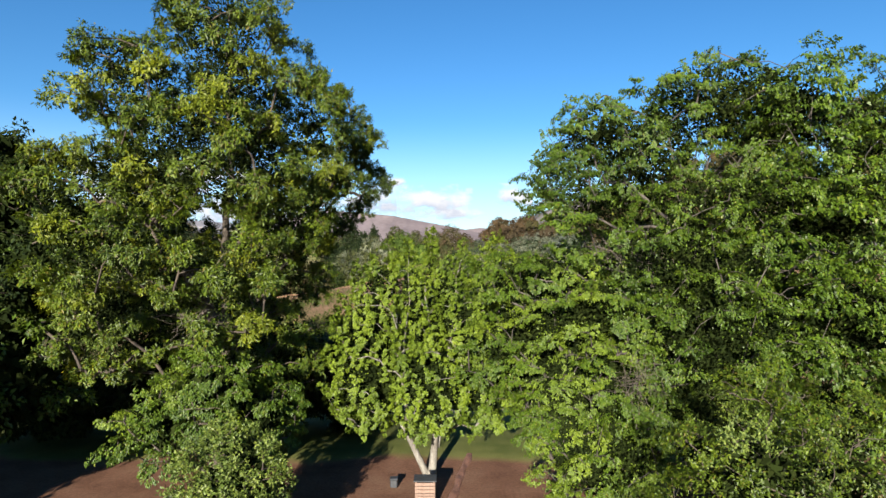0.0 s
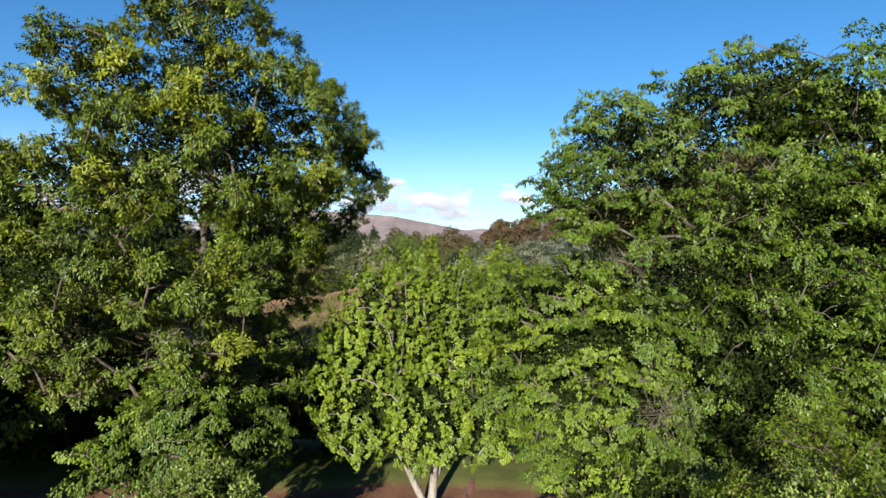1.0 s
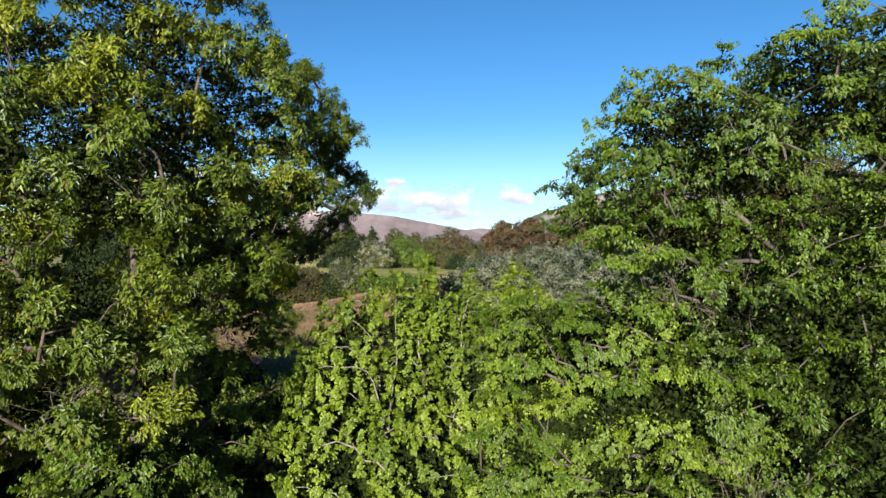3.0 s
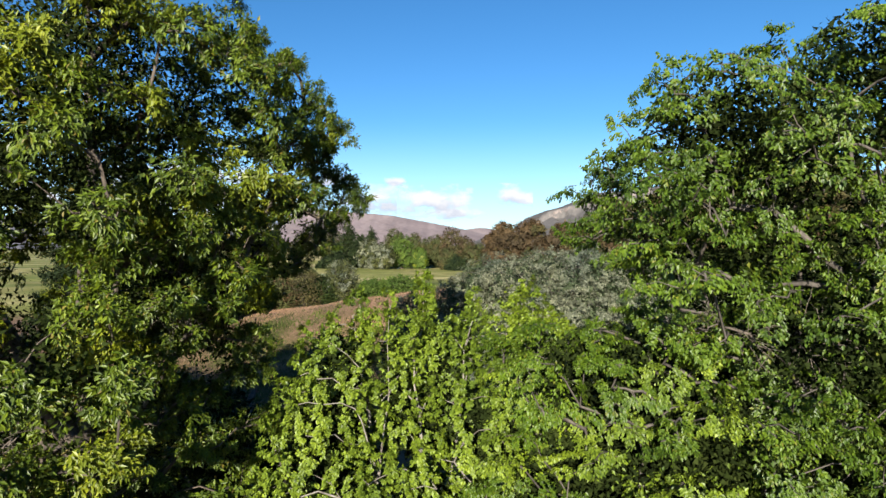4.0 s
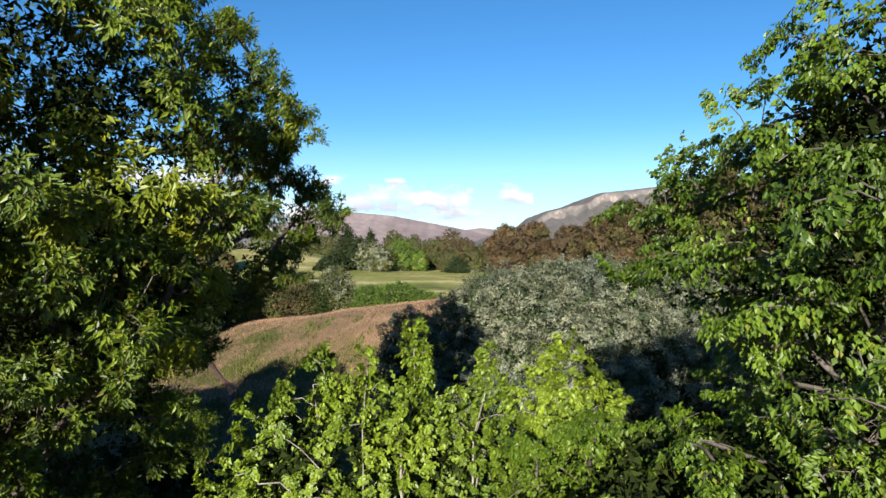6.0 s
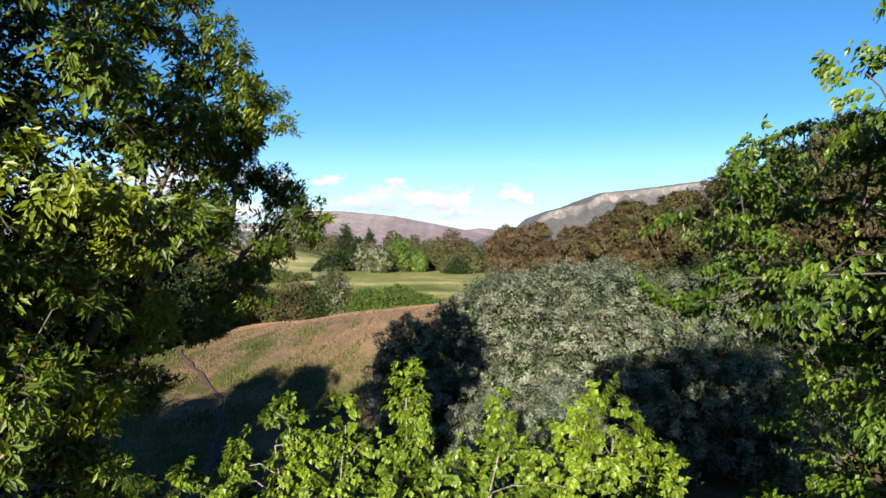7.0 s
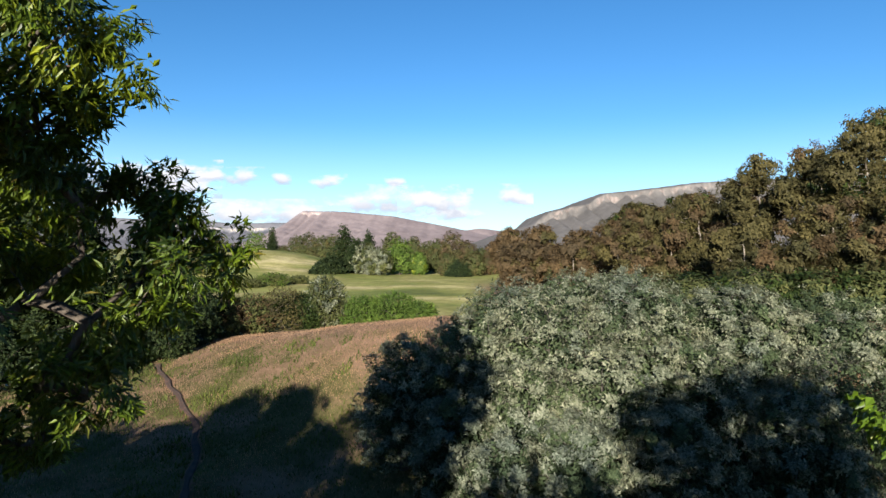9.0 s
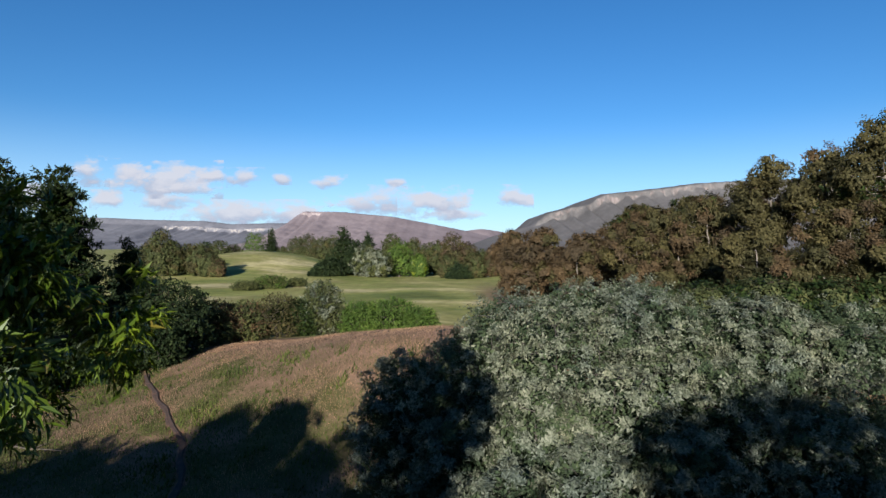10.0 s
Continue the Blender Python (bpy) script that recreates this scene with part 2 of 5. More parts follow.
def make_tree(name, base, label, blobs, leaf_mats, bark, trunks, clump_r=0.9, spacing=0.8, leaves=60000, leaf=(0.14, 0.06),
              flat=0.6, droop=0.3, face_up=0.6, twig_r=0.008, limb_r=0.02, trunk_r=0.2, shell=0.55, seed=1, twigs_per=34,
              mat_weights=None, category="tree", group="", lift=0.0, rise=0.0, reach=(0.45, 1.0), inner=0.07, bough=None, squash=1.0, simple=False, twigs_seen=0.3, sides=4, core=1200, core_leaf=0.35, core_span=0.6, core_mat=None, thin_from=(99.0, 0.0), ends=(), loose=0.75, habit="ball", slim=None):
    """A tree. blobs: ellipsoids (x, y, z, rx, ry, rz) that the crown fills, from the tree's foot; trunks: lines of points
    (x, y, z) of the stems, from the foot up; ends: places of single far-reaching boughs. Boughs grow from the stems to clumps, twigs radiate in the clumps, leaves sit on the twigs.
    habit: ball, twigs all round a clump; fan, flat sprays that lean outwards; tuft, rosettes of leaves at the ends of the twigs; plume, upright leafy shoots. slim: (x, y) past which the leaves are young, narrow and shorter."""
    rng = np.random.default_rng(seed)
    root = thing(name, (base[0], base[1], float(ground_z(base[0], base[1])) + lift - 0.05), label, category, group)
    # clumps
    blobs = np.array(blobs, float)
    blobs[:, 3:] = np.maximum(blobs[:, 3:] - 0.4 * (clump_r + 0.7 * (bough[0] if bough else 0)), 0.15)
    vol = blobs[:, 3] * blobs[:, 4] + blobs[:, 4] * blobs[:, 5] + blobs[:, 3] * blobs[:, 5]
    tries = rng.choice(len(blobs), 5000, p=vol / vol.sum())
    dirs = unit(rng.normal(size=(5000, 3)))
    rad = shell + (1 - shell) * rng.random(5000) ** 0.6
    spots = blobs[tries, :3] + dirs * rad[:, None] * blobs[tries, 3:]
    deep = (((spots[:, None] - blobs[None, :, :3]) / blobs[None, :, 3:]) ** 2).sum(2).min(1)
    good = (spots[:, 2] > 0.25) & (deep > (shell * 0.85) ** 2)
    good = good if good.sum() > 20 else spots[:, 2] > 0.25
    spots, facing = spots[good], unit(dirs / blobs[tries, 3:])[good]
    free, chosen = np.ones(len(spots), bool), []
    for i in range(len(spots)):
        if free[i]:
            chosen.append(i)
            free &= (((spots - spots[i]) * np.array([1, 1, squash])) ** 2).sum(1) > spacing ** 2
    clumps, outs = spots[chosen], facing[chosen]
    if len(ends):
        far = np.array(ends, float)
        keep = np.linalg.norm(clumps[:, None] - far[None], axis=2).min(1) > spacing * 0.6
        out = unit(far - blobs[:, :3].mean(0) * np.array([1, 1, 0]) - far * np.array([0, 0, 0.9]))
        clumps, outs = np.concatenate([far, clumps[keep]]), np.concatenate([out, outs[keep]])
    tips = clumps
    if bough:
        # each place becomes a bough: a shallow dome of smaller clumps with a shaded hollow beneath
        rb, per, thin = bough
        nb = len(clumps)
        span = rb * rng.uniform(0.65, 1.25, nb)
        own = np.repeat(np.arange(nb), per)
        d = unit(rng.normal(size=(len(own), 3)) + outs[own] * 0.5 + np.array([0, 0, 0.35]))
        d = d * rng.uniform(0.55, 1.0, len(own))[:, None]
        d[:, 2] = d[:, 2] * thin
        d[:, 2] = d[:, 2] - 0.3 * (1 - min(thin, 1)) * (d[:, 0] ** 2 + d[:, 1] ** 2)
        clumps = clumps[own] + d * span[own][:, None]
        clumps[:, 2] = np.maximum(clumps[:, 2], 0.3)
        outs = unit(outs[own] * 0.6 + unit(d) * 0.8)
    if not simple:
        tips = clumps
    # stems and boughs
    nodes, par = [], []
    for line in trunks:
        line = [np.array(q, float) for q in line]
        last = -1
        for a, c in zip(line[:-1], line[1:]):
            steps = max(2, int(np.linalg.norm(c - a) / 0.7))
            for s in range(steps if last >= 0 else steps + 1):
                u = (s + (1 if last >= 0 else 0)) / steps
                w = rng.normal(size=3) * 0.05 * (1 if 0 < u < 1 else 0)
                nodes.append(a + (c - a) * u + w)
                par.append(last)
                last = len(nodes) - 1
    stem_count = len(nodes)
    stem = np.array(nodes)
    axis_d = np.array([np.linalg.norm(stem - c, axis=1).min() for c in tips])
    weight = [0.0] * len(nodes)
    store = np.zeros((len(nodes) + 40 * len(clumps), 3))
    store[:stem_count] = stem
    for i in np.argsort(axis_d):
        c = tips[i]
        arr = store[:len(nodes)]
        dist = np.linalg.norm(arr - c, axis=1) + 1.2 * np.maximum(arr[:, 2] - c[2] + 0.2, 0)
        j = int(np.argmin(dist))
        a = arr[j]
        gap = np.linalg.norm(c - a)
        steps = min(max(2, int(gap / (0.8 if not simple else 1.6))), 30)
        bend = np.array([0, 0, 1.0]) * gap * 0.12 + rng.normal(size=3) * gap * 0.06
        last = j
        for s in range(1, steps + 1):
            u = s / steps
            nodes.append(a + (c - a) * u + bend * math.sin(math.pi * u))
            store[len(nodes) - 1] = nodes[-1]
            par.append(last)
            weight.append(0.0)
            last = len(nodes) - 1
        weight[last] = 1.0
    arr, par = np.array(nodes), np.array(par)
    load = np.array(weight)
    for k in range(len(arr) - 1, -1, -1):
        if par[k] >= 0:
            load[par[k]] += load[k]
    radius = limb_r * np.maximum(load, 0.4) ** 0.5
    pull = load[:stem_count] / max(load[:stem_count].max(), 1e-6)
    radius[:stem_count] = np.maximum(trunk_r * pull ** 0.85, limb_r)
    radius[stem_count:] = np.minimum(radius[stem_count:], trunk_r * 0.55)
    kids = np.nonzero(par >= 0)[0]
    on_limb = kids[kids >= stem_count]
    flare = 1 + 0.5 * np.exp(-np.maximum(arr[:, 2], 0) / 0.35)
    r_start = np.minimum(radius[par[kids]], radius[kids] * 1.35)
    pick = kids < stem_count
    starts = [int(k) for k in np.nonzero(par[:stem_count] < 0)[0]] + [stem_count]
    for k, (lo, hi) in enumerate(zip(starts[:-1], starts[1:])):
        stem_ob = part("trunk" if k == 0 else "stem", stem_mesh("trunk", arr[lo:hi], (radius * flare)[lo:hi], 10, bark), root)
        trunk_ob = stem_ob if k == 0 else trunk_ob
    # twigs
    n_c = len(clumps)
    size = clump_r * rng.uniform(0.7, 1.25, n_c)
    tw_c = np.repeat(np.arange(n_c), twigs_per)
    step = (np.arange(len(tw_c)) % twigs_per + rng.random(len(tw_c))) / twigs_per
    down = np.array([0, 0, -1.0])
    if habit == "fan":
        axis = unit(outs * np.array([1, 1, 0.2]) + rng.normal(size=outs.shape) * 0.4 + down * 0.3 * droop)
        face = unit(outs * 1.0 + rng.normal(size=outs.shape) * 0.14 - down)
        face = unit(face - axis * (face * axis).sum(1, keepdims=True))
        side = np.cross(face, axis)
        hand = np.where(rng.random(len(tw_c)) < 0.5, -1.0, 1.0)
        d = unit(axis[tw_c] * 0.75 + side[tw_c] * hand[:, None] + rng.normal(size=(len(tw_c), 3)) * 0.13)
        ln = size[tw_c] * (0.95 - 0.6 * step) * rng.uniform(0.7, 1.15, len(tw_c))
        p0 = clumps[tw_c] + axis[tw_c] * (size[tw_c] * (1.9 * step - 0.9))[:, None]
        p0 = p0 + down * (0.12 * droop * size[tw_c] * step ** 2)[:, None]
    elif habit == "plume":
        axis = unit(rng.normal(size=outs.shape) * 0.28 + outs * 0.15 - down)
        d = unit(unit(rng.normal(size=(len(tw_c), 3)) * np.array([1, 1, 0.4])) - down * 0.3)
        ln = size[tw_c] * 0.62 * (1.1 - 0.65 * step) * rng.uniform(0.6, 1.2, len(tw_c))
        p0 = clumps[tw_c] + axis[tw_c] * (size[tw_c] * (2.1 * step - 1.0))[:, None]
    else:
        d = rng.normal(size=(len(tw_c), 3))
        d[:, 2] *= flat
        d = unit(unit(d) + outs[tw_c] * 0.55 + np.array([0, 0, rise]))
        ln = size[tw_c] * rng.uniform(0.55, 1.1, len(tw_c)) * (flat + (1 - flat) * np.sqrt(np.maximum(1 - d[:, 2] ** 2, 0)))
        p0 = clumps[tw_c] + rng.normal(size=d.shape) * 0.06
    sag = down * (droop * 0.35 * ln)[:, None]
    p1 = p0 + d * ln[:, None] * 0.55
    p2 = p0 + d * ln[:, None] + sag
    show = rng.random(len(tw_c)) < twigs_seen
    P = np.concatenate([arr[par[on_limb]], p0[show], p1[show]])
    Q = np.concatenate([arr[on_limb], p1[show], p2[show]])
    R0 = np.concatenate([r_start[~pick], np.full(show.sum(), twig_r * 1.4), np.full(show.sum(), twig_r)])
    R1 = np.concatenate([radius[on_limb], np.full(show.sum(), twig_r), np.full(show.sum(), twig_r * 0.4)])
    part("limb", tubes_mesh("limb", P, Q, R0, R1, sides, bark), trunk_ob)["kind"] = "stuff"
    # leaves
    t = rng.integers(0, len(tw_c), leaves)
    if slim:
        # the young boughs are the leafiest
        share = np.where((p2[:, 0] > slim[0]) & (p2[:, 1] > slim[1]), 2.2, 1.0)
        t = rng.choice(len(tw_c), leaves, p=share / share.sum())
    u = reach[0] + (reach[1] - reach[0]) * rng.random(leaves) ** 0.8
    k = u[:, None]
    at = np.where(k < 0.55, p0[t] + (p1[t] - p0[t]) * k / 0.55, p1[t] + (p2[t] - p1[t]) * (k - 0.55) / 0.45)
    at = at + rng.normal(size=at.shape) * leaf[0] * 0.35
    along = unit(p2[t] - p0[t])
    stray = unit(rng.normal(size=at.shape))
    if habit == "fan":
        way = unit(along * 0.55 + side[tw_c[t]] * rng.uniform(-0.8, 0.8, leaves)[:, None] + stray * 0.3 + down * droop)
        up = unit(face[tw_c[t]] + stray * loose * 0.6)
    elif habit == "plume":
        way = unit(along * 0.7 + stray * 0.5 + down * droop)
        up = unit(along * 0.5 + stray * loose * 0.6 + outs[tw_c[t]] * 0.7 - down * 0.35)
    elif habit == "tuft":
        way = unit(along * 0.5 + stray * 0.65 + down * droop)
        up = unit(stray * loose * 0.7 + along * 0.35 + outs[tw_c[t]] * 0.75 - down * face_up)
    else:
        way = along * 0.6 + stray * 0.8 + down * droop
        if loose < 0.5:
            way = way - outs[tw_c[t]] * 0.8 * (way * outs[tw_c[t]]).sum(1, keepdims=True)
        way = unit(way)
        up = unit(unit(rng.normal(size=at.shape)) * loose + outs[tw_c[t]] * 0.6 - down * face_up * 1.3)
    big = rng.uniform(0.65, 1.25, leaves)
    narrow = np.ones(leaves)
    if slim:
        young = (at[:, 0] > slim[0]) & (at[:, 1] > slim[1])
        big, narrow = np.where(young, big * 0.88, big), np.where(young, 0.8, 1.0)
    deep = rng.random(leaves) < inner
    at = np.where(deep[:, None], at - outs[tw_c[t]] * (clump_r * rng.uniform(0.8, 2.6, leaves))[:, None], at)
    big = np.where(deep, big * 1.25, big)
    idx = None
    if len(leaf_mats) > 1:
        tint = rng.choice(len(leaf_mats), n_c, p=mat_weights)
        idx = (tint[own] if bough else tint)[tw_c[t]]
    part("crown", leaves_mesh("crown", at, way, up, leaf[0] * big, leaf[1] * big * narrow, leaf_mats, idx, simple=simple), root)
    # the dense inside of the crown; unless core_mat is set, painted dark as shade
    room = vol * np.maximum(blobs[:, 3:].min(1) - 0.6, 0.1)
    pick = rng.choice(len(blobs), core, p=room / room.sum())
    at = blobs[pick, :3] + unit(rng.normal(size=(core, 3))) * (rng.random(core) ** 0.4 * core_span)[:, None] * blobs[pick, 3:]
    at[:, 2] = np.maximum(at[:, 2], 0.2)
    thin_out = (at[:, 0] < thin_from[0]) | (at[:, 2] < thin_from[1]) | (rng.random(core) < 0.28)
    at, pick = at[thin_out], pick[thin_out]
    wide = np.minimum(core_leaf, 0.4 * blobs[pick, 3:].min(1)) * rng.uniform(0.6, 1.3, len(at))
    part("inner_foliage", leaves_mesh("inner_foliage", at, unit(rng.normal(size=at.shape)), unit(rng.normal(size=at.shape)), wide, wide * 0.6, (core_mat or INNER_SHADE,), simple=True), root)["kind"] = "stuff"
    return root


# ---- ground ----
def stretched(lo, hi, fine_lo, fine_hi, step, grow):
    """Coordinates that are even in the middle and widen outwards."""
    c = list(np.arange(fine_lo, fine_hi + step / 2, step))
    s, v = step, fine_hi
    while v < hi:
        s *= grow
        v += s
        c.append(min(v, hi))
    s, v = step, fine_lo
    while v > lo:
        s *= grow
        v -= s
        c.insert(0, max(v, lo))
    return np.array(c)


def path_x(y):
    """The worn footpath over the meadow."""
    return np.interp(y, [45, 57.3, 60.4, 63, 66, 69, 74, 79, 84], [-13, -15.8, -16.8, -17.9, -19.9, -22, -25.4, -28.6, -32]) + 0.12 * np.sin(y * 1.3)


gx = stretched(-4500, 4500, -42, 8, 0.7, 1.16)
gy = stretched(-4500, 4700, 10, 96, 0.7, 1.13)
GX, GY = np.meshgrid(gx, gy)
GZ = ground_z(GX, GY)
on_path = np.exp(-((GX - path_x(GY)) / 0.5) ** 2) * smooth(46, 50, GY) * (1 - smooth(78, 82, GY))
GZ = GZ - 0.12 * on_path
ny, nx = GX.shape
ids = np.arange(ny * nx).reshape(ny, nx)
quads = np.stack([ids[:-1, :-1], ids[:-1, 1:], ids[1:, 1:], ids[1:, :-1]], -1).reshape(-1, 4)
gm, n, l, bsdf = material("ground")
me = mesh_from("ground", np.stack([GX, GY, GZ], -1).reshape(-1, 3), quads, (gm,), None, True)
garden = 1 - smooth(30, 36, GY)
lawn = np.clip(garden * smooth(24.6, 26.6, GY + 0.8 * bumps(GX, GY, 2.0)), 0, 1)
crest = 70 - 0.65 * np.clip(GX, -45, 12)
meadow = np.maximum(smooth(34, 44, GY) * (1 - smooth(crest + 6, crest + 14, GY)), smooth(6, 14, GX) * smooth(40, 50, GY) * (1 - smooth(170, 220, GY)))
zone = np.stack([np.clip(garden - lawn + on_path, 0, 1), lawn, meadow, smooth(1, 11, crest - GY)], -1)
attr = me.color_attributes.new("zone", "FLOAT_COLOR", "POINT")
attr.data.foreach_set("color", zone.astype(np.float32).ravel())
za = n.new("ShaderNodeAttribute")
za.attribute_name = "zone"
sep = n.new("ShaderNodeSeparateColor")
l.new(za.outputs["Color"], sep.inputs[0])
big, mid, fine = noise_at(n, l, 0.05, 5), noise_at(n, l, 0.6, 6, 0.6), noise_at(n, l, 9.0, 5, 0.65)
soil = ramp(n, l, mid, [(0.3, (0.1, 0.05, 0.031)), (0.5, (0.15, 0.077, 0.049)), (0.72, (0.18, 0.105, 0.068))])
soil = mixed(n, l, soil, ramp(n, l, fine, [(0.3, 0.7), (0.7, 1.15)]), 1.0, "MULTIPLY")
grass = ramp(n, l, mid, [(0.3, (0.055, 0.07, 0.016)), (0.7, (0.11, 0.115, 0.035))])
dry = ramp(n, l, mid, [(0.25, (0.075, 0.055, 0.027)), (0.5, (0.13, 0.082, 0.052)), (0.75, (0.185, 0.113, 0.08))])
low_green = ramp(n, l, mid, [(0.3, (0.03, 0.034, 0.009)), (0.7, (0.066, 0.066, 0.022))])
damp = n.new("ShaderNodeMath")
damp.operation = "MULTIPLY_ADD"
l.new(za.outputs["Alpha"], damp.inputs[0])
damp.inputs[1].default_value = 0.2
l.new(noise_at(n, l, 0.13, 5, 0.65), damp.inputs[2])
dry = mixed(n, l, dry, low_green, ramp(n, l, damp.outputs[0], [(0.58, 0.0), (0.72, 0.8)]))
strips = n.new("ShaderNodeMapping")
strips.inputs["Scale"].default_value = (0.5, 1.0, 1)
l.new(n.new("ShaderNodeTexCoord").outputs["Object"], strips.inputs["Vector"])
mown = noise_at(n, l, 0.05, 6, 0.6, strips.outputs[0])
field = ramp(n, l, mown, [(0.32, (0.1, 0.12, 0.03)), (0.46, (0.17, 0.18, 0.05)), (0.56, (0.23, 0.21, 0.075)), (0.68, (0.4, 0.34, 0.18))])
field = mixed(n, l, field, ramp(n, l, big, [(0.35, 0.75), (0.65, 1.1)]), 1.0, "MULTIPLY")
field = mixed(n, l, field, ramp(n, l, noise_at(n, l, 0.4, 5), [(0.3, 0.8), (0.7, 1.15)]), 1.0, "MULTIPLY")
edge = n.new("ShaderNodeMath")
edge.operation, edge.use_clamp = "MULTIPLY_ADD", True
l.new(sep.outputs[0], edge.inputs[0])
edge.inputs[1].default_value = 2.2
sub = n.new("ShaderNodeMath")
sub.operation = "MULTIPLY"
l.new(mid, sub.inputs[0])
sub.inputs[1].default_value = -1.4
l.new(sub.outputs[0], edge.inputs[2])
col = mixed(n, l, field, dry, sep.outputs[2])
col = mixed(n, l, col, grass, sep.outputs[1])
col = mixed(n, l, col, soil, edge.outputs[0])
l.new(col, bsdf.inputs["Base Color"])
bsdf.inputs["Roughness"].default_value = 0.95
bsdf.inputs["Specular IOR Level"].default_value = 0.1
bumped(n, l, bsdf, fine, 0.5, 0.05)
tagged(new("ground", me), "red-brown garden soil, dry meadow and green fields", "ground", kind="structure")


# worn red soil; its near-black tones also paint the shade inside the rut
DIRT_AND_SHADE, n, l, bsdf = material("path_soil_and_shade")
l.new(ramp(n, l, noise_at(n, l, 2.0, 6, 0.65), [(0.3, (0.016, 0.01, 0.007)), (0.55, (0.04, 0.02, 0.013)), (0.75, (0.1, 0.045, 0.028))]), bsdf.inputs["Base Color"])
bsdf.inputs["Roughness"].default_value = 0.95
py = np.arange(50, 79, 0.25)
across = np.array([-0.26, -0.16, -0.06, 0.06, 0.16, 0.26])
drop = np.array([0.2, 0.03, 0.06, 0.06, 0.03, 0.2])
PX = path_x(py)[:, None] + across[None] * (1 + 0.3 * np.sin(py * 2.1))[:, None]
PY = np.repeat(py[:, None], 6, 1)
PZ = ground_z(PX, PY) + 0.075 - drop[None] + 0.02 * bumps(PX, PY, 0.5)
ids = np.arange(PX.size).reshape(PX.shape)
quads = np.stack([ids[:-1, :-1], ids[:-1, 1:], ids[1:, 1:], ids[1:, :-1]], -1).reshape(-1, 4)
tagged(new("footpath", mesh_from("footpath", np.stack([PX, PY, PZ], -1).reshape(-1, 3), quads, (DIRT_AND_SHADE,), None, True)), "narrow worn red-brown footpath over the meadow", "path", kind="structure")


# ---- distant hills ----
def hill_material(name, low, high, rock, cliff_lo, cliff_hi):
    m, n, l, bsdf = material(name)
    co = n.new("ShaderNodeTexCoord").outputs["Object"]
    big, fine = noise_at(n, l, 0.006, 8, 0.65, co), noise_at(n, l, 0.05, 6, 0.7, co)
    col = ramp(n, l, big, [(0.35, low), (0.65, high)])
    col = mixed(n, l, col, ramp(n, l, fine, [(0.3, 0.8), (0.7, 1.12)]), 1.0, "MULTIPLY")
    nz = n.new("ShaderNodeSeparateXYZ")
    l.new(n.new("ShaderNodeNewGeometry").outputs["Normal"], nz.inputs[0])
    steep = ramp(n, l, nz.outputs[2], [(cliff_lo, 1.0), (cliff_hi, 0.0)])
    broken = ramp(n, l, noise_at(n, l, 0.045, 6, 0.75, co), [(0.46, 0.0), (0.56, 1.0)])
    f = mixed(n, l, steep, broken, 1.0, "MULTIPLY")
    tall = n.new("ShaderNodeMapping")
    tall.inputs["Scale"].default_value = (1, 0.3, 0.25)
    l.new(co, tall.inputs["Vector"])
    cracks = ramp(n, l, noise_at(n, l, 0.09, 5, 0.7, tall.outputs[0]), [(0.35, 0.45), (0.65, 1.25)])
    col = mixed(n, l, col, mixed(n, l, rock, cracks, 1.0, "MULTIPLY"), f)
    l.new(col, bsdf.inputs["Base Color"])
    bsdf.inputs["Roughness"].default_value = 0.95
    bsdf.inputs["Specular IOR Level"].default_value = 0.05
    return m


def mesa(name, label, x0, x1, y0, depth, slope, skyline, cliff, mat, seed, step=9.0, cap_part=0.0):
    """A flat-topped hill: a long slope up to a broken cliff under the skyline(x), then the flat top."""
    xs = np.arange(x0, x1 + step, step)
    ys = np.concatenate([np.linspace(y0 - slope, y0 - 1, 46), y0 + np.linspace(0, 14, 10), np.linspace(y0 + 22, y0 + depth, 18)])
    X, Y = np.meshgrid(xs, ys)
    H = skyline(X)
    wob = 14 * bumps(X, Y * 0 + 3, 60.0, seed) + 7 * bumps(X, X * 0 + 1, 17.0, seed + 2) + 4 * bumps(X, X * 0 + 2, 7.0, seed + 3)
    C = cliff(X) * np.clip(0.8 + 0.5 * bumps(X, X * 0 + 4, 33.0, seed + 5) + 0.4 * bumps(X, X * 0 + 5, 12.0, seed + 6), 0.25, 1.4)
    u = np.clip((Y + wob * smooth(y0 - slope, y0 - 30, Y) - (y0 - slope)) / slope, 0, 1)
    cap = cap_part * H
    low = (H - C - cap) * (0.75 * u ** 1.7 + 0.25 * u)
    gully = 0.05 * H * bumps(X, Y * 0.35, 45.0, seed + 4) * np.sin(np.pi * u) + 0.025 * H * bumps(X, Y, 17.0, seed + 7) * np.sin(np.pi * u)
    up = smooth(y0 - 2, y0 + 12, Y + wob) * C + cap * smooth(y0 + 6, y0 + 100, Y + wob)
    Z = low + gully + up + 1.2 * bumps(X, Y, 11.0, seed + 9)
    Z = np.minimum(Z, H + 0.8 * bumps(X, Y, 13.0, seed)) + 4
    ny, nx = X.shape
    ids = np.arange(ny * nx).reshape(ny, nx)
    quads = np.stack([ids[:-1, :-1], ids[:-1, 1:], ids[1:, 1:], ids[1:, :-1]], -1).reshape(-1, 4)
    ob = new(name, mesh_from(name, np.stack([X, Y, Z], -1).reshape(-1, 3), quads, (mat,), None, True))
    return tagged(ob, label, "hill", "flat-topped hills", kind="structure")


